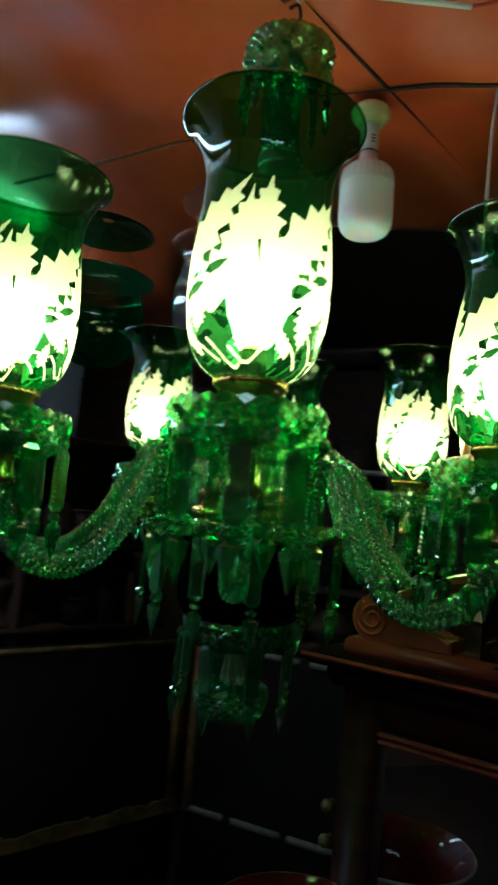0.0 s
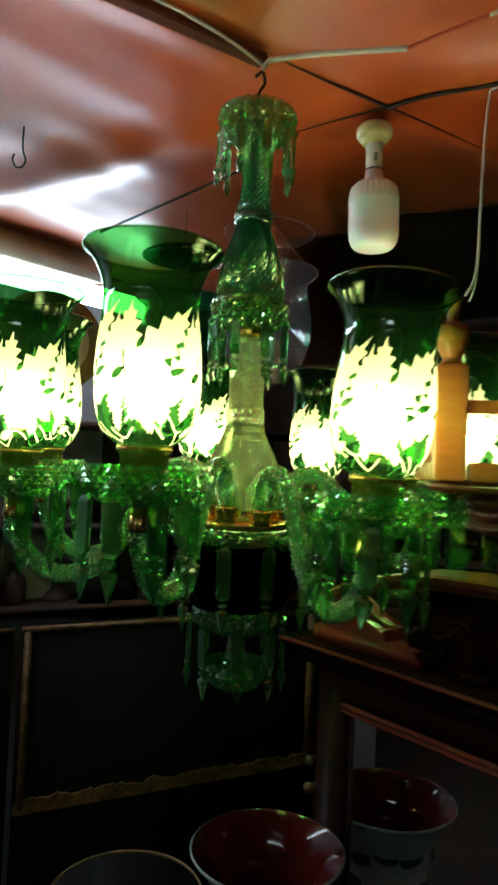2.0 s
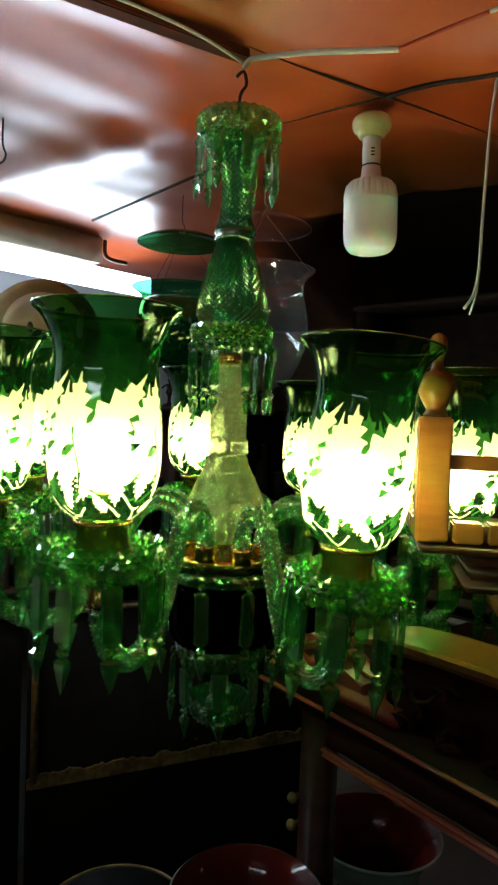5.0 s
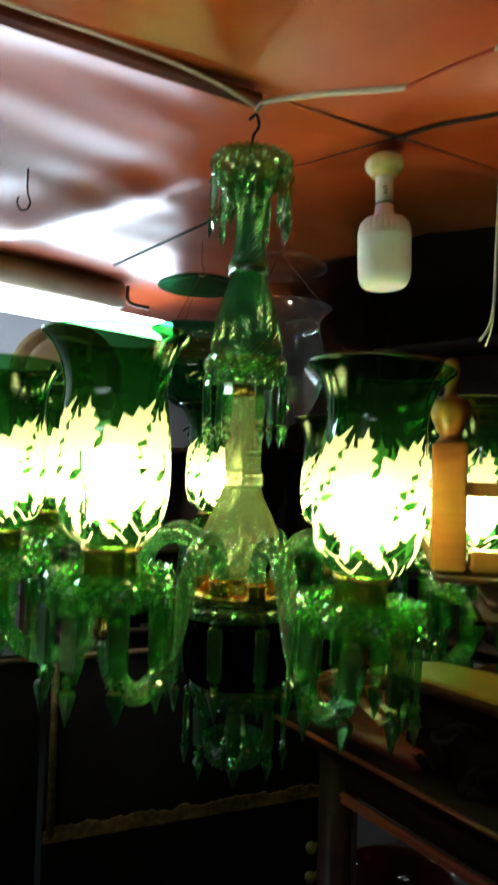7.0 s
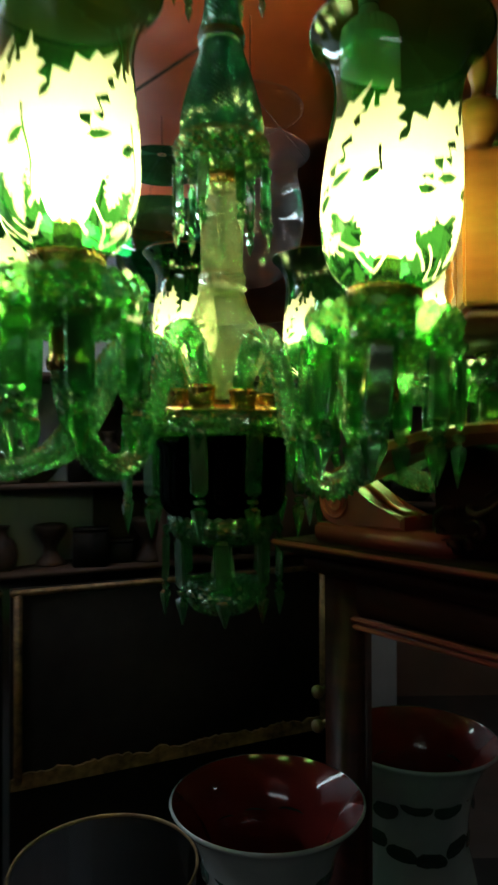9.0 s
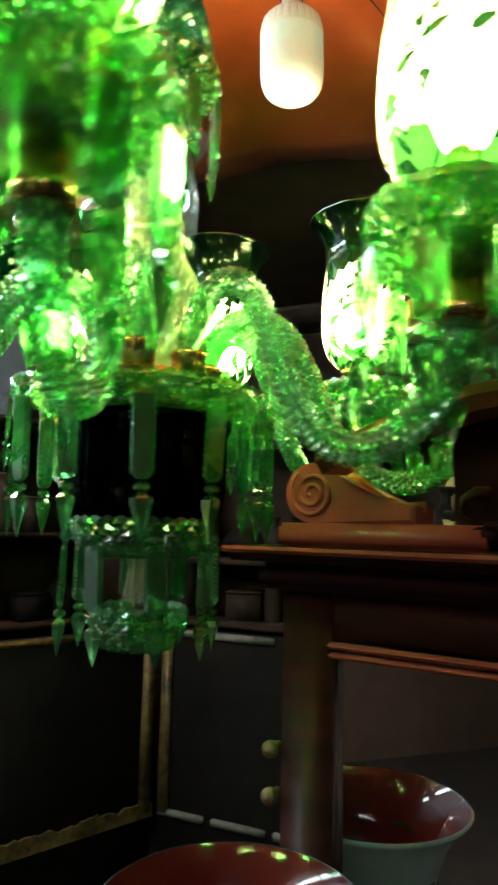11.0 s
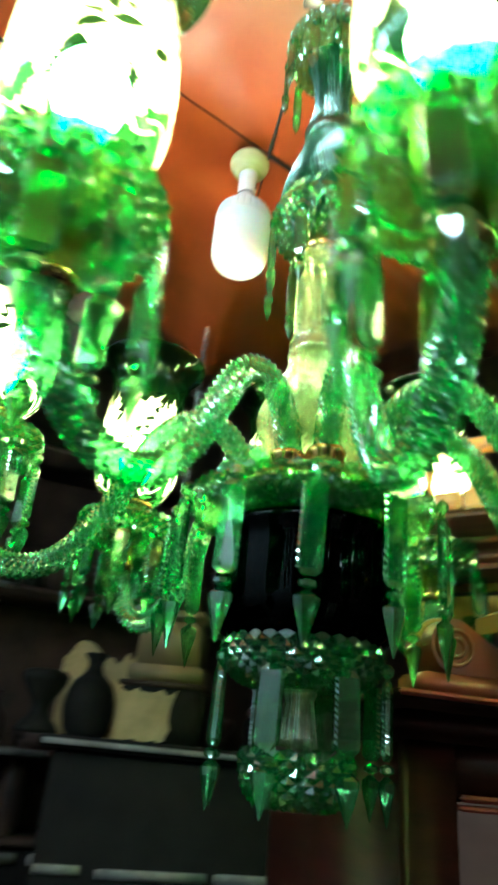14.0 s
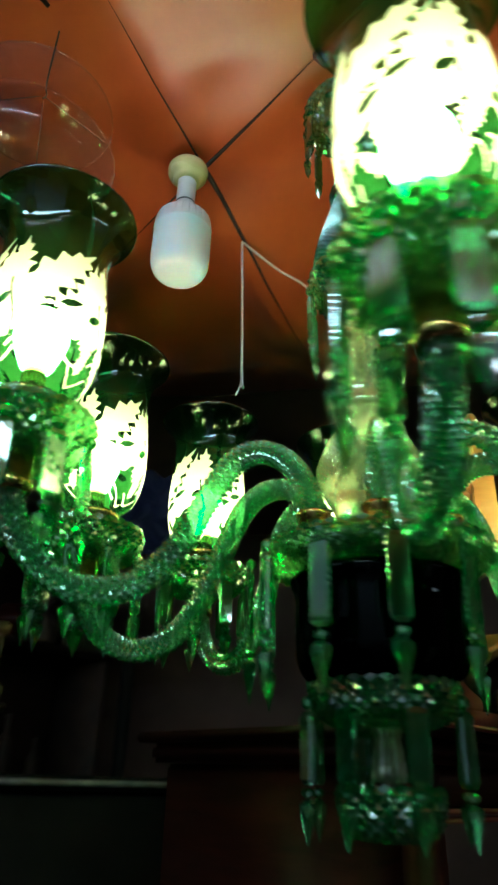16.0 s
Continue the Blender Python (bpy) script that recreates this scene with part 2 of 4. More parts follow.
VASE_DARK = surface("dark_leaf_glaze", [(0.02, 0.05, 0.04), (0.05, 0.09, 0.07)], 0.2, 0, 30)
BEIGE = surface("beige_stone", [(0.075, 0.050, 0.020), (0.13, 0.088, 0.038)], 0.6, 0, 18, 0.1)
BROWN = surface("brown_clutter", [(0.016, 0.010, 0.0075), (0.055, 0.032, 0.021)], 0.55, 0, 14, 0.1, spec=0.15)
BLUE = surface("dark_blue_cloth", [(0.007, 0.009, 0.034), (0.016, 0.022, 0.075)], 0.8, 0, 10, 0.2)
TAN = surface("tan_paper", [(0.16, 0.11, 0.035), (0.32, 0.23, 0.085)], 0.7, 0, 20, 0.1)
PAPER = surface("pale_label", [(0.05, 0.047, 0.04), (0.24, 0.23, 0.19)], 0.7, 0, 30)


def mirror_mat():
    m, nt, out = mat("mirror_glass")
    g = node(nt, "ShaderNodeBsdfGlossy", Color=(0.82, 0.84, 0.82, 1), Roughness=0.01)
    nt.links.new(g.outputs[0], out.inputs[0])
    return m


MIRROR = mirror_mat()


# ---- mesh helpers ----
def to_mesh(name, bm, material, smooth=True):
    me = bpy.data.meshes.new(name)
    bmesh.ops.recalc_face_normals(bm, faces=bm.faces)
    bm.to_mesh(me)
    bm.free()
    me.materials.append(material)
    if smooth:
        for poly in me.polygons:
            poly.use_smooth = True
    return me


def part(name, bm, material, parent, label="", smooth=True, m=None):
    """One mesh object under a thing or a part; bm may be a bmesh or a ready mesh."""
    me = to_mesh(name, bm, material, smooth) if isinstance(bm, bmesh.types.BMesh) else bm
    ob = new(name, me)
    ob.parent = parent
    if m is not None:
        ob.matrix_local = m
    if label:
        tagged(ob, label)
    return ob


def thing(name, label, category, m=None, group="", kind="", data=None):
    ob = new(name, data)
    if m is not None:
        ob.matrix_world = m
    return tagged(ob, label, category, group, kind)


def lathe(profile, seg=48, wave=None, bm=None, center=(0, 0, 0)):
    """A turned shape from (r, z) rows; wave(angle, i, r, z) gives a changed radius and height."""
    bm = bm or bmesh.new()
    rings = []
    for i, (r, z) in enumerate(profile):
        if r < 1e-5:
            rings.append([bm.verts.new((center[0], center[1], center[2] + z))])
            continue
        ring = []
        for k in range(seg):
            a = 2 * math.pi * k / seg
            rr, zz = wave(a, i, r, z) if wave else (r, z)
            ring.append(bm.verts.new((center[0] + rr * math.cos(a), center[1] + rr * math.sin(a), center[2] + zz)))
        rings.append(ring)
    for a, b in zip(rings, rings[1:]):
        if len(a) == 1 and len(b) == 1:
            continue
        for k in range(seg):
            k2 = (k + 1) % seg
            if len(a) == 1:
                bm.faces.new((a[0], b[k], b[k2]))
            elif len(b) == 1:
                bm.faces.new((a[k], a[k2], b[0]))
            else:
                bm.faces.new((a[k], a[k2], b[k2], b[k]))
    return bm


def resample(profile, step):
    """The same (r, z) line with rows no further apart than step, rounded by a spline."""
    pts = [Vector((r, z, 0)) for r, z in profile]
    out = []
    for i in range(len(pts) - 1):
        p0, p1, p2, p3 = pts[max(i - 1, 0)], pts[i], pts[i + 1], pts[min(i + 2, len(pts) - 1)]
        n = max(1, math.ceil((p2 - p1).length / step))
        for k in range(n):
            t = k / n
            q = 0.5 * (2 * p1 + (p2 - p0) * t + (2 * p0 - 5 * p1 + 4 * p2 - p3) * t * t + (3 * p1 - p0 - 3 * p2 + p3) * t ** 3)
            out.append((max(q.x, 0.0), q.y))
    out.append(profile[-1])
    return out


def curve_points(pts, step):
    """A smooth line through 3D points."""
    pts = [Vector(p) for p in pts]
    out = []
    for i in range(len(pts) - 1):
        p0, p1, p2, p3 = pts[max(i - 1, 0)], pts[i], pts[i + 1], pts[min(i + 2, len(pts) - 1)]
        n = max(2, math.ceil((p2 - p1).length / step))
        for k in range(n):
            t = k / n
            out.append(0.5 * (2 * p1 + (p2 - p0) * t + (2 * p0 - 5 * p1 + 4 * p2 - p3) * t * t + (3 * p1 - p0 - 3 * p2 + p3) * t ** 3))
    out.append(pts[-1])
    return out


def tube(points, radius, seg=10, wave=None, bm=None):
    """A tube along points; radius a number or a function of 0..1; wave(angle, metres along) scales it."""
    bm = bm or bmesh.new()
    rings, along, n = [], 0.0, len(points)
    side = None
    for i, p in enumerate(points):
        d = (points[min(i + 1, n - 1)] - points[max(i - 1, 0)]).normalized()
        if side is None:
            side = d.orthogonal().normalized()
        side = (side - d * side.dot(d)).normalized()
        up = d.cross(side)
        if i:
            along += (p - points[i - 1]).length
        r = radius(i / (n - 1)) if callable(radius) else radius
        ring = []
        for k in range(seg):
            a = 2 * math.pi * k / seg
            rr = r * (wave(a, along) if wave else 1)
            ring.append(bm.verts.new(p + rr * (math.cos(a) * side + math.sin(a) * up)))
        rings.append(ring)
    for a, b in zip(rings, rings[1:]):
        for k in range(seg):
            bm.faces.new((a[k], a[(k + 1) % seg], b[(k + 1) % seg], b[k]))
    bm.faces.new(rings[0][::-1])
    bm.faces.new(rings[-1])
    return bm


def box(size, m=None, bevel=0.003, bm=None):
    """A bevelled box of the given size, centred, moved by m."""
    bm2 = bmesh.new()
    bmesh.ops.create_cube(bm2, size=1.0)
    bmesh.ops.scale(bm2, vec=size, verts=bm2.verts)
    if bevel:
        bmesh.ops.bevel(bm2, geom=bm2.edges[:], offset=min(bevel, min(size) * 0.4), segments=2, affect="EDGES")
    if m is not None:
        bmesh.ops.transform(bm2, matrix=m, verts=bm2.verts)
    if bm is None:
        return bm2
    add(bm, bm2)
    return bm


def add(bm, other):
    index = {v: bm.verts.new(v.co) for v in other.verts}
    for f in other.faces:
        bm.faces.new([index[v] for v in f.verts])
    other.free()


def slab(outline, thick, bevel=0.002):
    """A flat plate in the x-z plane from an outline, thick along y."""
    bm = bmesh.new()
    front = [bm.verts.new((x, -thick / 2, z)) for x, z in outline]
    back = [bm.verts.new((x, thick / 2, z)) for x, z in outline]
    bm.faces.new(front)
    bm.faces.new(back[::-1])
    n = len(outline)
    for i in range(n):
        bm.faces.new((front[i], back[i], back[(i + 1) % n], front[(i + 1) % n]))
    if bevel:
        edges = [e for e in bm.edges if abs(e.verts[0].co.y - e.verts[1].co.y) < 1e-6]
        bmesh.ops.bevel(bm, geom=edges, offset=bevel, segments=1, affect="EDGES")
    return bm


def even(profile, step):
    """The same (r, z) line, rounded, with rows at even steps along it."""
    fine = [Vector((r, z)) for r, z in resample(profile, step * 0.15)]
    run = [0.0]
    for p, q in zip(fine, fine[1:]):
        run.append(run[-1] + (q - p).length)
    n = max(2, round(run[-1] / step))
    out, j = [], 0
    for i in range(n + 1):
        want = run[-1] * i / n
        while j < len(fine) - 2 and run[j + 1] < want:
            j += 1
        t = (want - run[j]) / max(run[j + 1] - run[j], 1e-9)
        q = fine[j].lerp(fine[j + 1], min(1.0, max(0.0, t)))
        out.append((max(q.x, 0.0), q.y))
    return out


def skin(bm, rings, seg):
    """Faces between rings whose points stand proud and sunk by turns: each proud point tops a small pyramid."""
    for i, (a, b) in enumerate(zip(rings, rings[1:])):
        for k in range(seg):
            k2 = (k + 1) % seg
            if len(a) == 1:
                bm.faces.new((a[0], b[k], b[k2]))
            elif len(b) == 1:
                bm.faces.new((a[k], a[k2], b[0]))
            elif (i + k) % 2 == 0:
                bm.faces.new((a[k], a[k2], b[k]))
                bm.faces.new((a[k2], b[k2], b[k]))
            else:
                bm.faces.new((a[k], a[k2], b[k2]))
                bm.faces.new((a[k], b[k2], b[k]))


def cut_lathe(rows, cells, depth, twist=0.0, center=0.0):
    """A turned shape covered with pointed diamonds; depth a number or a function of the row's (r, z)."""
    bm = bmesh.new()
    seg, rings = cells * 2, []
    for i, (r, z) in enumerate(rows):
        if r < 1e-4:
            rings.append([bm.verts.new((0, 0, center + z))])
            continue
        p, q = Vector(rows[max(i - 1, 0)]), Vector(rows[min(i + 1, len(rows) - 1)])
        d = (q - p).normalized()
        nrm = Vector((-d.y, d.x))
        h = depth(r, z) if callable(depth) else depth
        ring = []
        for k in range(seg):
            a = 2 * math.pi * k / seg + twist * i
            e = h if (i + k) % 2 == 0 else 0.0
            rr = max(r + nrm.x * e, 0.0005)
            ring.append(bm.verts.new((rr * math.cos(a), rr * math.sin(a), center + z + nrm.y * e)))
        rings.append(ring)
    skin(bm, rings, seg)
    return bm


def cut_tube(points, radius, cells, depth, twist):
    """A tube along points covered with pointed diamonds that wind round it."""
    bm = bmesh.new()
    seg, rings, side, n = cells * 2, [], None, len(points)
    for i, p in enumerate(points):
        d = (points[min(i + 1, n - 1)] - points[max(i - 1, 0)]).normalized()
        if side is None:
            side = d.orthogonal().normalized()
        side = (side - d * side.dot(d)).normalized()
        up = d.cross(side)
        ring = []
        for k in range(seg):
            a = 2 * math.pi * k / seg + twist * i
            rr = radius + (depth if (i + k) % 2 == 0 else 0.0)
            ring.append(bm.verts.new(p + rr * (math.cos(a) * side + math.sin(a) * up)))
        rings.append(ring)
    skin(bm, rings, seg)
    bm.faces.new(rings[0][::-1])
    bm.faces.new(rings[-1])
    return bm


# ---- the chandelier ----
HUB_Z = 1.450
CHANDELIER = thing("chandelier", "green cut-glass chandelier with eight lit hurricane shades and hanging prisms", "chandelier", pose(0, 0, HUB_Z))








def bobeche(r, flat=1.0):
    """A cut-glass dish with a standing wall of large diamonds and a toothed rim, hollow side up, its middle at z 0."""
    line = [(0.0, -0.006), (r * 0.45, -0.007), (r * 0.66, -0.003), (r * 0.82, 0.006), (r * 0.93, 0.013), (r, 0.018),
            (r * 0.985, 0.008), (r * 0.93, -0.002), (r * 0.82, -0.010), (r * 0.6, -0.0155), (r * 0.35, -0.0165), (0.0, -0.015)]
    rows = [(q, h * flat) for q, h in even(line[:6], 0.007)] + [(q, h * flat) for q, h in even(line[5:], 0.0047)][1:]
    cells = int(round(28 * r / 0.054))
    return cut_lathe([(q, h) for q, h in rows][::-1], cells, lambda q, h: -0.0028 * min(1.0, max(0.0, (q / r - 0.3) / 0.4)))


def prism_mesh(width=0.0180, body=0.050, tip=0.030):
    """A bead, a notched flat drop and a spear point, hanging down from z 0."""
    bm = bmesh.new()

    def stack(rows, sides, flat, turn=0.0):
        rings = []
        for r, z in rows:
            rings.append([bm.verts.new((r * math.cos(turn + 2 * math.pi * k / sides), r * flat * math.sin(turn + 2 * math.pi * k / sides), z)) for k in range(sides)])
        for a, b in zip(rings, rings[1:]):
            for k in range(sides):
                bm.faces.new((a[k], a[(k + 1) % sides], b[(k + 1) % sides], b[k]))
        bm.faces.new(rings[0][::-1])
        bm.faces.new(rings[-1])

    stack([(0.002, 0), (0.0055, -0.003), (0.0055, -0.007), (0.002, -0.010)], 8, 0.8)
    w = width / 2
    rings, z, teeth = [], -0.011, 11
    step = (body - 0.008) / teeth

    def ring(face, edge, depth, h):
        return [bm.verts.new(p) for p in ((-face, -depth, h), (face, -depth, h), (edge, 0, h), (face, depth, h), (-face, depth, h), (-edge, 0, h))]

    rings += [ring(w * 0.45, w * 0.5, w * 0.2, z), ring(w * 0.80, w * 0.98, w * 0.32, z - 0.004)]
    z -= 0.004
    for i in range(teeth):
        rings += [ring(w * 0.80, w * 1.01, w * 0.32, z - step * 0.3), ring(w * 0.80, w * 0.96, w * 0.32, z - step * 0.8)]
        z -= step
    rings += [ring(w * 0.80, w * 0.98, w * 0.32, z - 0.001), ring(w * 0.40, w * 0.45, w * 0.2, z - 0.005)]
    for p, q in zip(rings, rings[1:]):
        for k in range(6):
            bm.faces.new((p[k], p[(k + 1) % 6], q[(k + 1) % 6], q[k]))
    bm.faces.new(rings[0][::-1])
    bm.faces.new(rings[-1])
    stack([(0.002, z - 0.0065), (0.006, z - 0.0085), (0.006, z - 0.0115), (0.002, z - 0.0135)], 8, 0.8)
    end = z - 0.014
    stack([(0.0025, end), (w * 0.95, end - 0.004), (w * 0.90, end - 0.009), (0.0006, end - tip)], 6, 0.7)
    me = to_mesh("prism", bm, GREEN_PRISM, False)
    return me


PRISM = prism_mesh()
PRISM_LONG = prism_mesh(0.0180, 0.064, 0.034)
PRISM_SHORT = prism_mesh(0.0125, 0.050, 0.022)
PRISM_CROWN = prism_mesh(0.0125, 0.040, 0.020)


def hang(mesh, n, r, z, parent, start=0.0, label=""):
    """n prisms in a ring, each facing outwards."""
    for k in range(n):
        a = start + 2 * math.pi * k / n
        lean = random.uniform(-2.0, 2.0)
        part("prism", mesh, None, parent, label, m=pose(r * math.cos(a), r * math.sin(a), z, lean, random.uniform(-2, 2), math.degrees(a) + 90 + random.uniform(-14, 14)))


def spine():
    z = lambda world_z: world_z - HUB_Z
    # crown dish with its drops
    crown = part("crown_dish", bobeche(0.054), GREEN_CUT, CHANDELIER, "toothed green glass crown dish", False, m=pose(0, 0, z(1.993)))
    hang(PRISM_CROWN, 10, 0.053, -0.002, crown, 0.2)
    hook = part("hook", tube(curve_points([(0, 0, 0), (0, 0, 0.047), (0.008, 0.0, 0.062), (0.004, 0, 0.079), (-0.006, 0, 0.073)], 0.004), 0.0022, 8), IRON, CHANDELIER, "bent iron hook", m=pose(0, 0, z(1.995)))
    cap = part("cap", lathe([(0.0, 0.016), (0.008, 0.014), (0.012, 0.006), (0.018, 0.0), (0.0, -0.001)], 24), BRASS, CHANDELIER, "small brass cap", m=pose(0, 0, z(1.997)))
    # neck and upper body
    neck = [(0.0, 1.984), (0.028, 1.982), (0.026, 1.970), (0.021, 1.948), (0.019, 1.915), (0.022, 1.885), (0.026, 1.874), (0.022, 1.868), (0.0, 1.867)]
    part("neck", cut_lathe([(r, z(h)) for r, h in even(neck, 0.0037)], 17, -0.0029, 0.012), GREEN_STEM, CHANDELIER, "green hobnail glass neck", False)
    beads = [(0.0, 1.872), (0.024, 1.871), (0.0275, 1.868), (0.024, 1.864), (0.0265, 1.860), (0.023, 1.857), (0.0, 1.856)]
    part("neck_ring", lathe([(r, z(h)) for r, h in beads], 40), GREEN_STEM, CHANDELIER, "ringed green glass joint")
    vase = [(0.0, 1.869), (0.021, 1.868), (0.024, 1.855), (0.032, 1.830), (0.041, 1.800), (0.0465, 1.775), (0.047, 1.762), (0.041, 1.748), (0.030, 1.742), (0.0, 1.741)]
    part("upper_vase", cut_lathe([(r, z(h)) for r, h in even(vase, 0.0037)], 35, -0.0033, 0.015), GREEN_STEM, CHANDELIER, "pear-shaped green hobnail glass body", False)
    dish = part("middle_dish", bobeche(0.053), GREEN_CUT, CHANDELIER, "toothed green glass dish", False, m=pose(0, 0, z(1.728)))
    hang(PRISM_SHORT, 9, 0.054, -0.002, dish, 0.5)
    part("collar", lathe([(0.0, 0.008), (0.020, 0.007), (0.0225, 0.004), (0.0225, -0.004), (0.020, -0.008), (0.0, -0.009)], 32), BRASS, CHANDELIER, "thin brass collar", m=pose(0, 0, z(1.706)))
    column = [(0.0, 1.698), (0.0235, 1.696), (0.0245, 1.66), (0.0235, 1.61), (0.0235, 1.602), (0.0, 1.6015)]
    part("column", cut_lathe([(r, z(h)) for r, h in even(column, 0.0038)], 16, -0.0028, 0.02), CLEAR_STEM, CHANDELIER, "pale hobnail glass column", False)
    rings = [(0.0, 1.602), (0.025, 1.601), (0.027, 1.598), (0.024, 1.595), (0.027, 1.592), (0.025, 1.588), (0.028, 1.584), (0.024, 1.581), (0.0, 1.580)]
    part("joint_ring", lathe([(r, z(h)) for r, h in rings], 40), CLEAR_STEM, CHANDELIER, "ringed glass joint")
    flare = [(0.0, 1.581), (0.0235, 1.580), (0.029, 1.566), (0.039, 1.546), (0.0475, 1.527), (0.0500, 1.516), (0.0465, 1.503), (0.037, 1.485), (0.028, 1.468), (0.0, 1.460)]
    part("lower_vase", cut_lathe([(r, z(h)) for r, h in even(flare, 0.0037)], 36, -0.0031, 0.015), CLEAR_STEM, CHANDELIER, "flared hobnail glass body glowing yellow-green", False)
    # hub with its sockets
    hub = part("hub", lathe([(0.0, 0.004), (0.052, 0.004), (0.066, 0.001), (0.068, -0.006), (0.062, -0.010), (0.0, -0.010)], 64), BRASS, CHANDELIER, "round brass hub plate", m=pose(0, 0, 0))
    plate = part("canopy_dish", bobeche(0.099, 0.62), GREEN_CUT, CHANDELIER, "wide toothed green glass dish under the hub", False, m=pose(0, 0, -0.021))
    hang(PRISM_LONG, 12, 0.108, 0.006, plate, 0.1)
    bowl = resample([(0.0, -0.031), (0.069, -0.032), (0.070, -0.050), (0.070, -0.085), (0.068, -0.104), (0.058, -0.116), (0.030, -0.120), (0.0, -0.121)], 0.006)
    part("bowl", lathe(bowl, 72), GREEN_DARK, CHANDELIER, "dark green glass bowl")
    low = part("lower_dish", bobeche(0.059, 0.9), GREEN_CUT, CHANDELIER, "toothed green glass dish", False, m=pose(0, 0, -0.134))
    hang(PRISM, 8, 0.063, 0.006, low, 0.3)
    flute = lambda a, i, r, z: (r * (1 + 0.06 * math.cos(10 * a)), z)
    part("post", lathe([(0.0, 0.0), (0.011, 0.0), (0.012, -0.005), (0.010, -0.010), (0.013, -0.034), (0.014, -0.040), (0.0, -0.042)], 80, flute), CLEAR_STEM, CHANDELIER, "short fluted pale glass post", m=pose(0, 0, -0.146))
    part("rod", lathe([(0.0, 0.0), (0.004, 0.0), (0.004, -0.022), (0.0, -0.022)], 16), IRON, CHANDELIER, "thin dark rod", m=pose(0, 0, -0.180))
    part("finial_bowl", bobeche(0.040), GREEN_CUT, CHANDELIER, "small cut green glass finial bowl", False, m=pose(0, 0, -0.208))
    part("finial_knob", cut_lathe(even([(0.0, -0.190), (0.014, -0.192), (0.018, -0.198), (0.019, -0.206), (0.014, -0.214), (0.0, -0.218)], 0.004), 12, -0.0015), GREEN_CUT, CHANDELIER, "small cut glass knob", False)


def arm_mesh():
    line = curve_points([(0.054, 0, 0.004), (0.058, 0, 0.034), (0.076, 0, 0.060), (0.103, 0, 0.067), (0.129, 0, 0.051), (0.151, 0, 0.012),
                         (0.172, 0, -0.030), (0.205, 0, -0.064), (0.245, 0, -0.070), (0.280, 0, -0.050), (0.298, 0, -0.018), (0.300, 0, 0.006)], 0.0032)
    return to_mesh("arm", cut_tube(line, 0.0091, 9, 0.0025, 0.05), GREEN_ARM, False)


SHADE_PROFILE = [(0.022, 0.0), (0.030, 0.004), (0.040, 0.014), (0.0465, 0.030), (0.0495, 0.055), (0.0490, 0.085), (0.0465, 0.115), (0.0450, 0.138), (0.0480, 0.157), (0.0560, 0.174), (0.0650, 0.183)]
SHADE_FINE = resample(SHADE_PROFILE, 0.005)


def shade_radius(h):
    for (r0, z0), (r1, z1) in zip(SHADE_FINE, SHADE_FINE[1:]):
        if z0 <= h <= z1:
            return r0 + (r1 - r0) * (h - z0) / max(z1 - z0, 1e-6)
    return SHADE_FINE[-1][0]


LEAF_EDGE = [(0, 0.10), (0.10, 0.30), (0.20, 0.86), (0.26, 0.52), (0.38, 1.0), (0.44, 0.58), (0.57, 0.98), (0.61, 0.50), (0.74, 0.78), (0.77, 0.36), (0.88, 0.46), (0.89, 0.16), (1.04, 0.0)]
TURN = 0.047 * 2 * math.pi


def leaf_outline(u, h, length, width, tilt):
    """A pointed leaf with sharp teeth: its outline on the unrolled wall."""
    c, s = math.cos(tilt), math.sin(tilt)
    right = [(t * length, w * width) for t, w in LEAF_EDGE]
    left = [(t * length * 0.97, -w * width) for t, w in LEAF_EDGE[::-1][1:]]
    return np.array([(u + w * c + t * s, h + t * c - w * s) for t, w in right + left])


def spindle(u, h, length, width, tilt):
    c, s = math.cos(tilt), math.sin(tilt)
    return np.array([(u + w * c + t * s, h + t * c - w * s) for t, w in [(0, 0), (0.3 * length, width / 2), (0.6 * length, width / 2), (length, 0), (0.6 * length, -width / 2), (0.3 * length, -width / 2)]])


def ribbon(points, width):
    """A narrow curved band on the unrolled wall."""
    p = np.array(points)
    d = np.gradient(p, axis=0)
    nrm = np.stack([-d[:, 1], d[:, 0]], 1) / np.linalg.norm(d, axis=1, keepdims=True)
    return np.concatenate([p + nrm * width / 2, (p - nrm * width / 2)[::-1]])


def covered(shapes, u, h):
    """Which points (u, h) of the unrolled wall lie in any of the shapes, round the seam too."""
    out = np.zeros(u.shape, bool)
    for q in shapes:
        for shift in (-TURN, 0.0, TURN):
            x = q[:, 0] + shift
            if x.max() < u.min() or x.min() > u.max():
                continue
            inside = np.zeros(u.shape, bool)
            for i in range(len(q)):
                x0, y0, x1, y1 = x[i - 1], q[i - 1, 1], x[i], q[i, 1]
                if y0 == y1:
                    continue
                cross = ((y0 > h) != (y1 > h)) & (u < (x1 - x0) * (h - y0) / (y1 - y0) + x0)
                inside ^= cross
            out |= inside
    return out


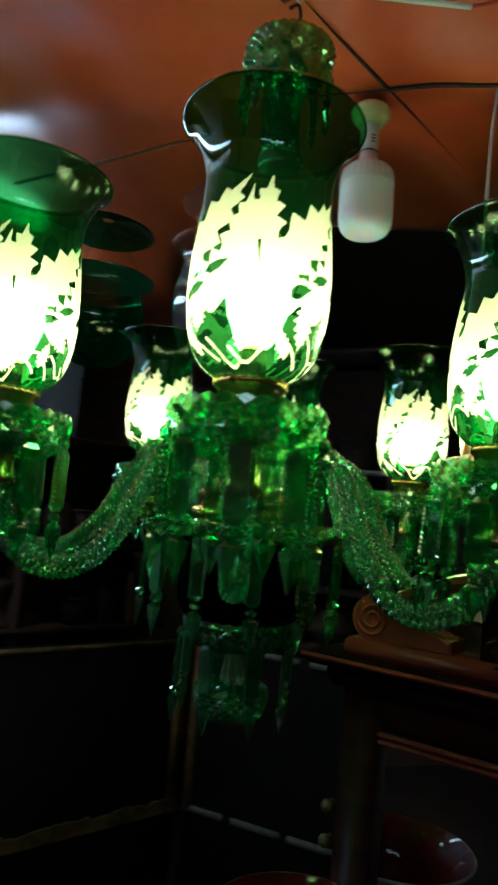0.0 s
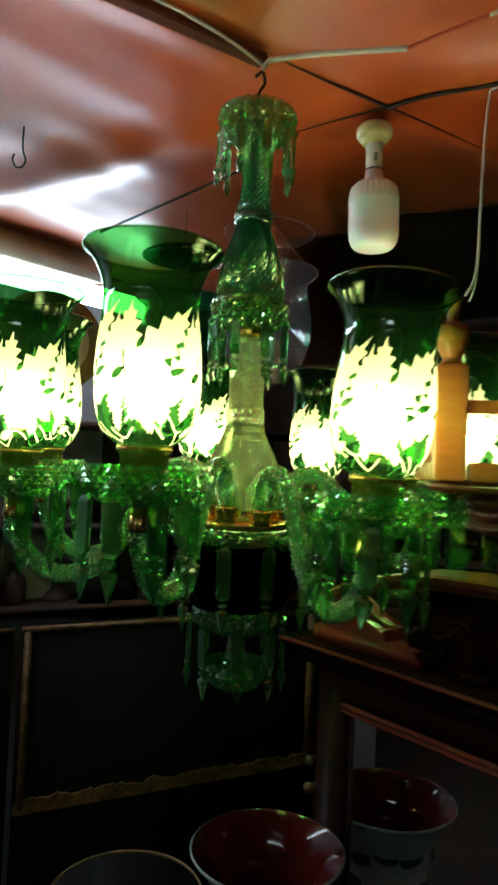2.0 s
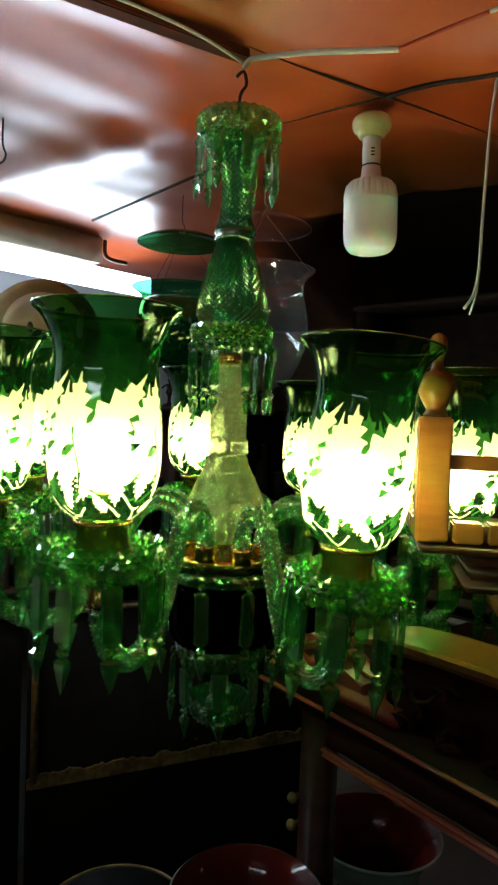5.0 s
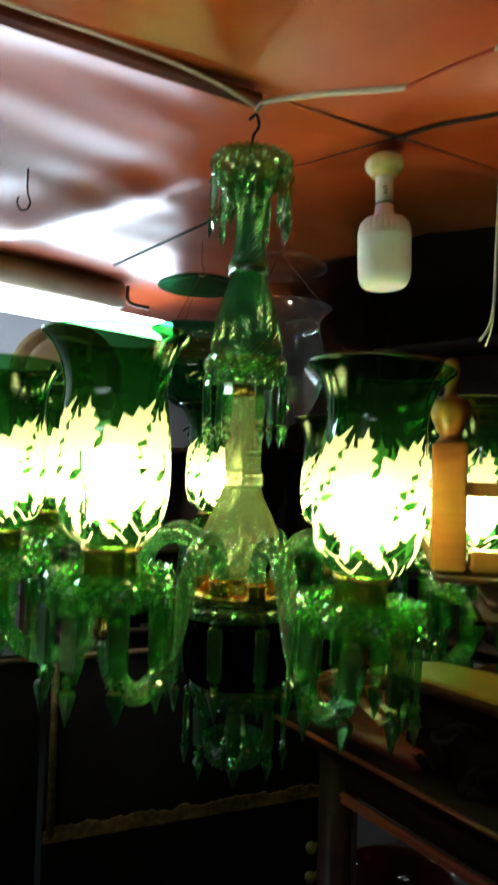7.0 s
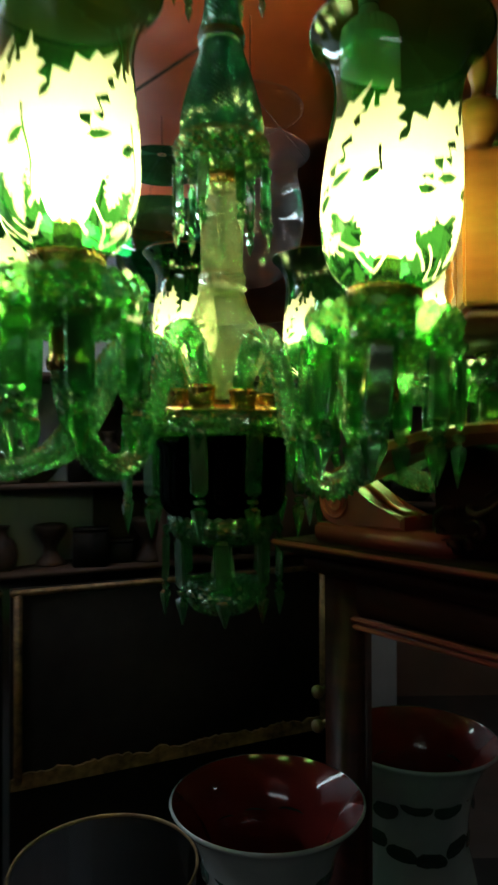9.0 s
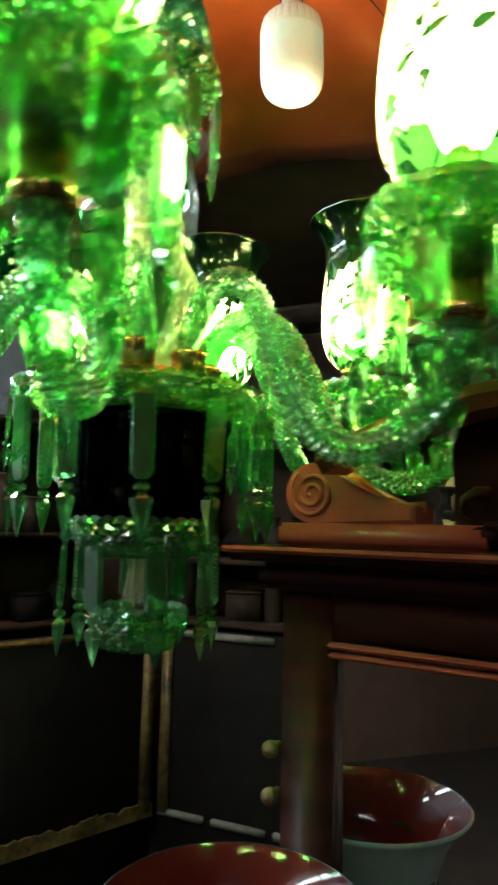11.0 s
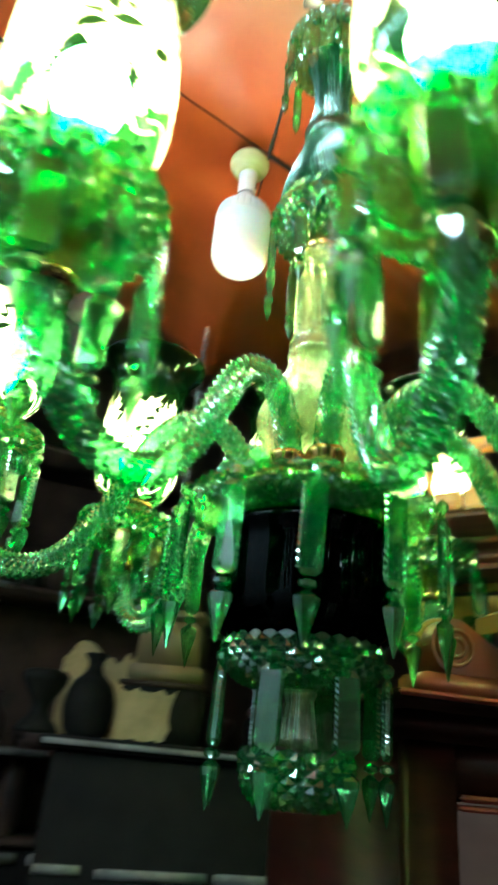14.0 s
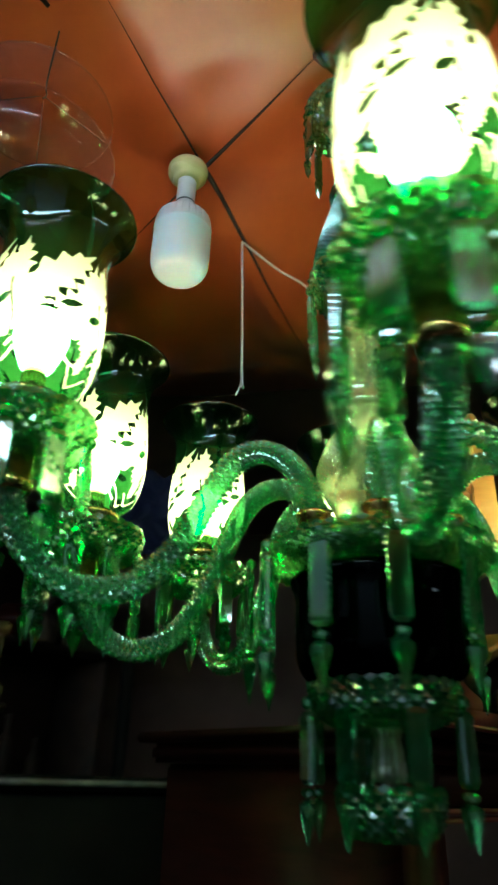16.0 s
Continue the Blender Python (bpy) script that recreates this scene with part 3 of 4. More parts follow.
def shade_meshes():
    """The green wall of the shade and, cut out of it, the frosted leaves."""
    rnd = random.Random(11)
    leaves, holes, vines = [], [], []
    for k in range(4):
        u = TURN * k / 4
        leaves += [leaf_outline(u - 0.004, 0.050, 0.100, 0.0190, 0.72), leaf_outline(u - 0.004, 0.060, 0.066, 0.0150, 0.12), leaf_outline(u + 0.030, 0.044, 0.058, 0.0170, 0.78),
                   leaf_outline(u + 0.054, 0.044, 0.074, 0.0150, 0.16)]
        top = [(u + x, 0.060 + 0.004 * math.sin(x * 300 + 1.3)) for x in np.linspace(0, TURN / 4 + 0.001, 22)]
        low = [(u + x, 0.040 + 0.005 * math.sin(x * 255 + 2.0 * k)) for x in np.linspace(0, TURN / 4 + 0.001, 22)]
        leaves.append(np.array(top + low[::-1]))
        holes.append(ribbon([(u + 0.002 + 0.003 * math.sin(t * 5), 0.024 + 0.058 * t) for t in np.linspace(0, 1, 12)], 0.0016))
        leaves += [leaf_outline(u + x, 0.046, rnd.uniform(0.020, 0.030), 0.0085, math.pi + rnd.uniform(-0.9, 0.9)) for x in (0.010, 0.034, 0.060)]
        holes += [spindle(u + 0.036, 0.062, 0.020, 0.0065, 1.2), spindle(u + 0.010, 0.084, 0.013, 0.0045, 0.6), spindle(u + 0.062, 0.058, 0.017, 0.007, 0.9), spindle(u + 0.020, 0.052, 0.018, 0.007, 1.3), spindle(u + rnd.uniform(0.01, 0.06), 0.048, 0.015, 0.006, rnd.uniform(0.6, 1.8))]
        for q in range(4):
            x0, h0, bend = u + q * 0.0185, rnd.uniform(0.012, 0.024), rnd.uniform(0.005, 0.010)
            vines.append(ribbon([(x0 + 0.026 * t, h0 + bend * math.sin(3.4 * t + q)) for t in np.linspace(0, 1, 9)], 0.0020))
            if q % 2:
                vines.append(leaf_outline(x0 + 0.01, h0 - 0.002, 0.020, 0.0055, rnd.uniform(-0.9, 1.2)))
    seg, rows, high = 440, 150, 0.145
    hs = np.linspace(0.0, high, rows + 1)
    uc = (np.arange(seg) + 0.5) / seg * TURN
    hc = (hs[:-1] + hs[1:]) / 2
    U, Hh = np.meshgrid(uc, hc)
    frost = (covered(leaves, U, Hh) & ~covered(holes, U, Hh)) | covered(vines, U, Hh)
    ang = np.arange(seg) / seg * 2 * math.pi
    rad = np.array([shade_radius(h) for h in hs])
    verts = np.stack([(rad[:, None] * np.cos(ang)).ravel(), (rad[:, None] * np.sin(ang)).ravel(), np.repeat(hs, seg)], 1)
    out = []
    for name, keep, material in (("shade", ~frost, GREEN_SHADE), ("etched_leaves", frost, FROST)):
        j, i = np.nonzero(keep)
        faces = np.stack([j * seg + i, j * seg + (i + 1) % seg, (j + 1) * seg + (i + 1) % seg, (j + 1) * seg + i], 1)
        used, inv = np.unique(faces, return_inverse=True)
        v, f = verts[used], inv.reshape(faces.shape)
        if name == "shade":
            top = [(r, h) for r, h in SHADE_FINE if h > high] + [(0.0658, 0.1845), (0.0652, 0.1860), (0.0640, 0.1845)]
            top = [(shade_radius(high), high)] + top
            n, base = 110, len(v)
            ring = np.arange(n) / n * 2 * math.pi
            v = np.concatenate([v] + [np.stack([r * np.cos(ring), r * np.sin(ring), np.full(n, h)], 1) for r, h in top])
            for q in range(len(top) - 1):
                a = base + q * n + np.arange(n)
                b = base + q * n + (np.arange(n) + 1) % n
                f = np.concatenate([f, np.stack([a, b, b + n, a + n], 1)])
        me = bpy.data.meshes.new(name)
        me.from_pydata(v.tolist(), [], f.tolist())
        me.materials.append(material)
        me.polygons.foreach_set("use_smooth", [True] * len(me.polygons))
        out.append(me)
    return out


def lamp_arm(m, meshes, turn, lean, side=0.0):
    arm = part("lamp_arm", meshes["arm"], None, CHANDELIER, "twisted green glass arm with a lit hurricane shade", m=m)
    at = lambda z: pose(0.300, 0, 0, side, lean, 0) @ pose(0, 0, z)
    part("socket", meshes["socket"], None, arm, "brass arm socket", m=pose(0.054, 0, 0.004))
    part("stem", meshes["stem"], None, arm, "brass stem", m=at(0.0))
    part("drip_dish", meshes["dish"], None, arm, "toothed green glass drip dish", m=at(0.035))
    part("cup", meshes["cup"], None, arm, "fluted brass cup", m=at(0.046))
    part("shade", meshes["shade"], None, arm, "green glass hurricane shade", m=at(0.072) @ pose(0, 0, 0, 0, 0, turn))
    part("etched_leaves", meshes["leaves"], None, arm, "frosted leaves etched on the shade", m=at(0.072) @ pose(0, 0, 0, 0, 0, turn))
    part("bulb", meshes["bulb"], None, arm, "glowing warm white bulb", m=at(0.072))
    part("candle", meshes["candle"], None, arm, "short bulb holder", m=at(0.068))
    for k in range(9):
        a = 2 * math.pi * k / 9 + math.radians(turn)
        part("prism", PRISM, None, arm, m=at(0.035) @ pose(0.054 * math.cos(a), 0.054 * math.sin(a), 0.002, random.uniform(-2, 2), random.uniform(-2, 2), math.degrees(a) + 90 + random.uniform(-14, 14)))


def build_chandelier():
    spine()
    shade, leaves = shade_meshes()
    flute = lambda a, i, r, z: (r * (1 + 0.03 * math.cos(24 * a)), z)
    meshes = dict(
        arm=arm_mesh(),
        socket=to_mesh("socket", lathe([(0.0, -0.006), (0.0138, -0.006), (0.0138, 0.009), (0.0155, 0.011), (0.0150, 0.014), (0.0, 0.015)], 28), BRASS),
        stem=to_mesh("stem", lathe([(0.0, -0.006), (0.0135, -0.006), (0.0145, 0.0), (0.0125, 0.004), (0.0115, 0.034), (0.0, 0.035)], 28), BRASS),
        dish=to_mesh("drip_dish", bobeche(0.054), GREEN_CUT, False),
        cup=to_mesh("cup", lathe([(0.0, -0.016), (0.018, -0.016), (0.0215, -0.010), (0.0220, 0.019), (0.0255, 0.022), (0.0255, 0.0265), (0.0, 0.0265)], 72, flute), BRASS),
        shade=shade,
        leaves=leaves,
        bulb=to_mesh("bulb", lathe(resample([(0.0, 0.085), (0.012, 0.082), (0.021, 0.068), (0.022, 0.054), (0.016, 0.036), (0.011, 0.026), (0.0, 0.025)], 0.006), 24), BULB_GLOW),
        candle=to_mesh("candle", lathe([(0.0, 0.0), (0.010, 0.0), (0.010, 0.024), (0.009, 0.0285), (0.0, 0.029)], 20), BRASS))
    # angle, reach and height of each arm as they hang
    arms = [(-91.5, 0.309, 1.526), (-50.3, 0.304, 1.506), (4.5, 0.294, 1.499), (41.6, 0.306, 1.506), (79.3, 0.290, 1.496), (119.4, 0.305, 1.515), (185.3, 0.287, 1.527), (225.2, 0.297, 1.521)]
    for k, (a, reach, cup) in enumerate(arms):
        tip = math.degrees(math.atan2(cup - HUB_Z - 0.0615, 0.30))
        lamp_arm(pose(0, 0, 0, 0, 0, a) @ pose((reach - 0.3) * 1.0, 0, 0, 0, -tip, 0), meshes, 47.0 * k, tip + (3.0 if k == 6 else 0.0), -4.5 if k == 1 else 0.0)


build_chandelier()


# ---- the room ----
def structure(name, bm, material, label, category, smooth=False):
    ob = new(name, to_mesh(name, bm, material, smooth))
    return tagged(ob, label, category, kind="structure")


def room():
    structure("floor", box((8, 8, 0.1), pose(0, 0, -0.05), 0), FLOOR, "dark worn shop floor", "floor")
    structure("ceiling", box((8, 8, 0.1), pose(0, 0, 2.55), 0), WALL_DARK, "dark ceiling above the cloth", "ceiling")
    structure("wall_north", box((8, 0.1, 2.5), pose(0, 3.05, 1.25), 0), WALL_DARK, "dark shop wall", "wall")
    structure("wall_south", box((8, 0.1, 2.5), pose(0, -3.05, 1.25), 0), WALL_DARK, "dark shop wall", "wall")
    structure("wall_east", box((0.1, 6, 2.5), pose(3.05, 0, 1.25), 0), WALL_DARK, "dark shop wall", "wall")
    structure("wall_west", box((0.1, 6, 2.5), pose(-3.05, 0, 1.25), 0), WALL_DARK, "dark shop wall", "wall")


KNOT = Vector((0.160, 0.222))
SEAMS = [Vector((0.66, 0.75)).normalized(), Vector((0.97, -0.24)).normalized()]


def past_edge(x, y):
    """How far a point lies beyond the line where the cloth is sloped up to darken the back of the shop."""
    side = min(1.0, max(0.0, (x + 0.30) / 0.25))
    back = (y - 0.86 + 0.18 * x) * side
    east = x - 0.82
    return max(0.0, back, east)


def cloth_height(x, y):
    """Cloth stretched under the roof: panels billow up between the seams and are held low at the knot."""
    p = Vector((x, y)) - KNOT
    d = min(abs(p.x * s.y - p.y * s.x) for s in SEAMS)
    far = p.length
    z = 2.128 + (0.05 if p.x > 0 else 0.05 * max(0.35, 1 + p.x / 0.25)) * (1 - math.exp(-(d / 0.07) ** 2)) * min(1, far / 0.3)
    # upward slope added so the cloth falls dark past that line
    z += 0.55 * past_edge(x, y) ** 1.2
    across, along = 0.9 * x - 0.44 * y, 0.44 * x + 0.9 * y
    z += 0.020 * noise.noise(Vector((across * 3.0, along * 0.7, 0.3))) + 0.004 * noise.noise(Vector((across * 11, along * 3.5, 1.7)))
    return z


def cloth_ceiling():
    bm = bmesh.new()
    n, half = 210, 2.9
    ticks = [half * math.copysign(abs(t) ** 1.7, t) for t in (2 * i / n - 1 for i in range(n + 1))]
    grid = [[bm.verts.new((x + 0.1, y + 0.1, cloth_height(x + 0.1, y + 0.1))) for x in ticks] for y in ticks]
    for j in range(n):
        for i in range(n):
            if max(v.co.z for v in (grid[j][i], grid[j][i + 1], grid[j + 1][i + 1], grid[j + 1][i])) < 2.44:
                bm.faces.new((grid[j][i], grid[j][i + 1], grid[j + 1][i + 1], grid[j + 1][i]))
    bmesh.ops.delete(bm, geom=[v for v in bm.verts if not v.link_faces], context="VERTS")
    ob = structure("ceiling_cloth", bm, CLOTH, "rust-orange cloth stretched under the roof with creases", "ceiling", True)
    solid = ob.modifiers.new("thick", "SOLIDIFY")
    solid.thickness, solid.offset = 0.003, 1
    # shade of the tight folds meeting at the knot, put in as dark tapering tubes
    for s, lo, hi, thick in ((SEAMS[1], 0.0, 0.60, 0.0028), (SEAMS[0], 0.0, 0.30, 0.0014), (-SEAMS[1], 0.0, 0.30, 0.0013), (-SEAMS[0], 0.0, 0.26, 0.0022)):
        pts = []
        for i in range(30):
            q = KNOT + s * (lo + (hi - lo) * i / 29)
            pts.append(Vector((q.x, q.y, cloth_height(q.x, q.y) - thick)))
        thing("crease_shadow", "dark tube put in for the shade of a cloth crease", "cord", data=to_mesh("crease_shadow", tube(pts, lambda t: thick * (1.5 - 1.4 * t), 6), CREASE_SHADE))
    a, b = KNOT + SEAMS[0] * -0.25, KNOT + SEAMS[0] * -1.5
    rail = look((a.x, a.y, 2.112), (b.x, b.y, 2.112))
    thing("ceiling_batten", "worn glossy brown batten under the cloth", "batten", data=to_mesh("ceiling_batten", box((0.024, 0.012, 1.27), rail @ pose(0, 0, -0.635), 0.002), MOULDING, False))


def led_bulb():
    base = thing("led_bulb", "large white plastic bulb, unlit, hanging in a yellowed holder", "light bulb", pose(0.142, 0.243, 1.894, 0.6, -1.2, 0))
    body = resample([(0.0, 0.0), (0.026, 0.002), (0.036, 0.008), (0.0410, 0.020), (0.042, 0.034)], 0.005) + [(0.042, 0.080), (0.0423, 0.0805)]
    part("diffuser", lathe(body, 56), MILKY, base, "milky white diffuser")
    rib = lambda a, i, r, z: (r * (1 - (0.045 * max(0.0, math.cos(26 * a)) if 1 < i < 5 else 0)), z)
    part("heat_sink", lathe([(0.0423, 0.0805), (0.0423, 0.086), (0.0415, 0.094), (0.0395, 0.104), (0.033, 0.111), (0.022, 0.114), (0.017, 0.116), (0.0140, 0.136), (0.0, 0.137)], 208, rib), PLASTIC, base, "ribbed white plastic body")
    part("ring", lathe([(0.0, 0.136), (0.0146, 0.136), (0.0146, 0.138), (0.0, 0.138)], 32), IRON, base, "dark ring")
    part("neck", lathe([(0.0, 0.138), (0.0140, 0.138), (0.0142, 0.150), (0.0142, 0.166), (0.0136, 0.168), (0.0136, 0.170), (0.0142, 0.172), (0.0145, 0.186), (0.0, 0.186)], 32), PLASTIC, base)
    bars = bmesh.new()
    for i in range(3):
        box((0.006, 0.0006, 0.002), pose(0.004, -0.0144, 0.150 + i * 0.005, 0, 0, 15), 0, bars)
    part("marking", bars, IRON, base, "small dark printed bars", False)
    part("holder", lathe(resample([(0.0, 0.180), (0.016, 0.180), (0.021, 0.183), (0.023, 0.188), (0.028, 0.192), (0.0305, 0.199), (0.0295, 0.208), (0.021, 0.214), (0.0, 0.215)], 0.004), 40), CERAMIC, base, "yellowed ceramic holder")


def cable(name, pts, r, material, label, category="cable", parts=()):
    ob = thing(name, label, category, data=to_mesh(name, tube(curve_points(pts, 0.01), r, 8), material))
    for n, p, rr, mt, lb in parts:
        part(n, tube(curve_points(p, 0.01), rr, 8), mt, ob, lb)
    return ob


def cables():
    cable("white_cable", [(0.004, 0.0, 2.078), (0.012, -0.003, 2.086), (0.03, -0.008, 2.085), (0.09, -0.022, 2.076), (0.15, -0.035, 2.064), (0.204, -0.047, 2.053)], 0.0036, CABLE_WHITE, "thick white cable end tied to the hook", parts=[
        ("wire", [(0.204, -0.047, 2.053), (0.25, -0.050, 2.066), (0.30, -0.056, 2.076)], 0.0022, CABLE_RED, "red taped splice"),
        ("wire", [(0.30, -0.056, 2.076), (0.40, -0.075, 2.090), (0.62, -0.132, 2.10), (0.95, -0.20, 2.12)], 0.0024, CABLE_WHITE, "")])
    cable("white_cable", [(0.002, 0.0, 2.086), (-0.04, -0.06, 2.096), (-0.10, -0.135, 2.10), (-0.22, -0.27, 2.102), (-0.6, -0.70, 2.104)], 0.0022, CABLE_WHITE, "thin pale cable along the batten")
    cable("hanging_wire", [(0.318, 0.185, 2.118), (0.312, 0.182, 2.05), (0.308, 0.178, 1.93), (0.306, 0.176, 1.85), (0.300, 0.174, 1.815), (0.288, 0.170, 1.795)], 0.0022, CABLE_WHITE, "thin white wire hanging loose", parts=[
        ("strand", [(0.306, 0.176, 1.85), (0.304, 0.176, 1.815), (0.296, 0.182, 1.788)], 0.0015, CABLE_WHITE, ""),
        ("strand", [(0.318, 0.185, 2.118), (0.38, 0.13, 2.105), (0.466, 0.061, 2.10), (0.72, -0.007, 2.10), (0.991, -0.079, 2.12)], 0.002, CABLE_WHITE, "")])


def hundi(name, m, r, height, glass, label, bell_r, bell_up):
    """A hanging bell-jar lantern with a smoke bell over it."""
    base = thing(name, label, "lantern", m)
    jar = resample([(0.0, 0.0), (r * 0.30, 0.004), (r * 0.62, height * 0.12), (r * 0.86, height * 0.35), (r * 0.90, height * 0.60), (r * 0.80, height * 0.82), (r * 0.82, height * 0.92), (r, height)], 0.012)
    jar += [(r * 1.01, height + 0.003), (r * 0.985, height + 0.002)]
    part("jar", lathe(jar, 64), glass, base)
    bell = resample([(0.010, bell_up + 0.022), (bell_r * 0.3, bell_up + 0.018), (bell_r * 0.75, bell_up + 0.008), (bell_r, bell_up - 0.004)], 0.008) + [(bell_r * 1.005, bell_up - 0.007), (bell_r * 0.98, bell_up - 0.006)]
    part("smoke_bell", lathe(bell, 56), glass, base)
    for k in range(3):
        a = 2 * math.pi * k / 3 + 0.4
        part("chain", tube([Vector((r * 0.97 * math.cos(a), r * 0.97 * math.sin(a), height)), Vector((0.004 * math.cos(a), 0.004 * math.sin(a), bell_up + 0.02))], 0.0006, 6), IRON, base)
    part("hook", tube(curve_points([(0, 0, bell_up + 0.02), (0.006, 0, bell_up + 0.035), (0, 0, bell_up + 0.05), (0, 0, cloth_height(m.translation.x, m.translation.y) + 0.002 - m.translation.z)], 0.005), 0.0012, 6), IRON, base)


def lanterns():
    hundi("glass_lantern", pose(-0.365, 0.670, 1.735), 0.115, 0.195, GREEN_JAR, "green glass bell-jar lantern hanging under a green smoke bell", 0.105, 0.310)
    hundi("glass_lantern", pose(-0.072, 0.370, 1.680), 0.098, 0.220, CLEAR_JAR, "clear glass bell-jar lantern hanging under a clear smoke bell", 0.088, 0.305)


# ---- the dressing cabinet with its mirror ----
CAB_O = Vector((0.071, -0.043, 1.314))
CAB_ANGLE = -36.0


def cabinet():
    m = pose(CAB_O.x, CAB_O.y, 0, 0, 0, CAB_ANGLE)  # x along the front, y backwards
    base = thing("mirror_cabinet", "dark mahogany mirror-door cabinet with scrolled and carved cresting", "cabinet", m)
    W_, D_ = 0.95, 0.42
    top = 1.314
    part("cornice", box((W_, D_, 0.012), pose(W_ / 2, D_ / 2, top - 0.006), 0.003), WOOD_RED_SHADED, base, "moulded cornice")
    # light caught by the cornice edge, added as a strip of lighter wood
    part("cornice_highlight", box((W_ + 0.004, 0.006, 0.005), pose(W_ / 2, -0.0035, top - 0.003), 0.002), POLISHED_LIT, base, "thin lighter strip for the highlight on the cornice edge")
    part("cornice_step", box((W_ - 0.03, D_ - 0.03, 0.022), pose(W_ / 2, D_ / 2 + 0.005, top - 0.023), 0.006), WOOD_RED_SHADED, base)
    part("body", box((W_ - 0.07, D_ - 0.12, top - 0.135), pose(W_ / 2, D_ / 2 + 0.04, (top - 0.035) / 2 + 0.05), 0.004), WOOD_RED_SHADED, base)
    part("stile", box((0.042, 0.024, 1.2), pose(0.051, 0.050, 0.68), 0.003), WOOD_RED_SHADED, base)
    part("stile", box((0.042, 0.024, 1.2), pose(W_ - 0.051, 0.050, 0.68), 0.003), WOOD_RED_SHADED, base)
    part("rail", box((W_ - 0.146, 0.022, 0.038), pose(W_ / 2, 0.050, 1.262), 0.003), WOOD_RED_SHADED, base)
    part("bead", box((W_ - 0.146, 0.010, 0.005), pose(W_ / 2, 0.036, 1.2405), 0.002), POLISHED_LIT, base, "thin polished bead")
    part("bead", box((W_ - 0.146, 0.010, 0.004), pose(W_ / 2, 0.039, 1.233), 0.0015), POLISHED_LIT, base)
    part("mirror", box((W_ - 0.146, 0.006, 1.15), pose(W_ / 2, 0.0555, 0.662), 0), MIRROR, base, "mirror glass", False)
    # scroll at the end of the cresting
    part("plinth", box((0.16, 0.05, 0.018), pose(0.115, 0.045, top + 0.009), 0.003), POLISHED_LIT, base)
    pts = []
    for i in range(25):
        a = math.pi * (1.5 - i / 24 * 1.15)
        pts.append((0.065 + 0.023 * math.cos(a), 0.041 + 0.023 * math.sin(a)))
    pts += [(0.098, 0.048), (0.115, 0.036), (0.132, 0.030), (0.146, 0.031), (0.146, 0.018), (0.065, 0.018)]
    part("scroll", slab(pts, 0.045, 0.003), POLISHED_LIT, base, "carved wooden scroll", False, m=pose(0, 0.045, top))
    spiral = []
    for i in range(60):
        a = i / 59 * 4.6 * math.pi
        r = 0.019 * (1 - i / 59 * 0.85)
        spiral.append(Vector((0.065 + r * math.cos(a + 2.2), 0.0215, top + 0.041 + r * math.sin(a + 2.2))))
    part("volute", tube(spiral, 0.0018, 6), POLISHED_LIT, base)
    # lamp highlight along the scroll's top, put in as a honey-coloured rim
    rim = [Vector((x, 0.045, z + top)) for x, z in pts[8:-2]]
    part("scroll_highlight", tube(rim, 0.0042, 6), WOOD_LIGHT, base, "bright edge of the scroll, lamp highlight put in colour")
    # arched cresting with carved foliage below it
    curve = [(0.090, 0.066), (0.120, 0.079), (0.160, 0.095), (0.200, 0.104), (0.250, 0.108), (0.40, 0.112), (0.62, 0.112)]
    bm = bmesh.new()
    rows = []
    for x, h in curve:
        wide = 0.030 + 0.02 * min(1, (x - 0.09) / 0.12)
        rows.append([bm.verts.new((x, y, top + h + dz)) for y, dz in ((-0.018, -0.006), (-0.020, 0.0), (-0.014, 0.002), (wide, 0.002), (wide, -0.012), (-0.008, -0.014))])
    for p, q in zip(rows, rows[1:]):
        for k in range(6):
            bm.faces.new((p[k], p[(k + 1) % 6], q[(k + 1) % 6], q[k]))
    bm.faces.new(rows[0])
    bm.faces.new(rows[-1][::-1])
    part("arch_moulding", bm, AMBER, base, "arched moulding with polished top", False)
    part("tympanum", box((0.46, 0.02, 0.09), pose(0.40, 0.045, top + 0.047), 0.002), WOOD_RED_SHADED, base)
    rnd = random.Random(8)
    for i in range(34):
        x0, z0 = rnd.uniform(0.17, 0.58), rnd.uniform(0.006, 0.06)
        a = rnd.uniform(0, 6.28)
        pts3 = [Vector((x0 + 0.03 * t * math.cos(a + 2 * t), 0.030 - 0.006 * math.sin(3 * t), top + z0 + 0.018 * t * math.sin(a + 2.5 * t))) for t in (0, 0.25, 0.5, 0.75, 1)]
        part("carved_leaf", tube(pts3, lambda t: 0.005 * (1 - 0.7 * t), 6), WOOD_RED_SHADED, base)
    part("knob", lathe(resample([(0.0, 0.0), (0.004, 0.0), (0.003, 0.006), (0.0065, 0.010), (0.006, 0.016), (0.0, 0.019)], 0.002), 20), GILT, base, "small dull brass knob", m=pose(0.022, 0.05, 1.155, 90))
    part("knob", lathe(resample([(0.0, 0.0), (0.004, 0.0), (0.003, 0.006), (0.0065, 0.010), (0.006, 0.016), (0.0, 0.019)], 0.002), 20), GILT, base, "small dull brass knob", m=pose(0.022, 0.05, 1.120, 90))


def gallery_stand():
    """A little turned wooden gallery standing on the cabinet, its corner post nearest."""
    ang = 8.0
    base = thing("wooden_gallery", "honey-coloured wooden gallery rail with a turned finial post", "wooden stand", pose(0.266, -0.150, 1.516, 0, 0, ang))
    part("corner_post", box((0.031, 0.031, 0.122), pose(0, 0, 0.061), 0.002), WOOD_LIGHT, base, smooth=False)
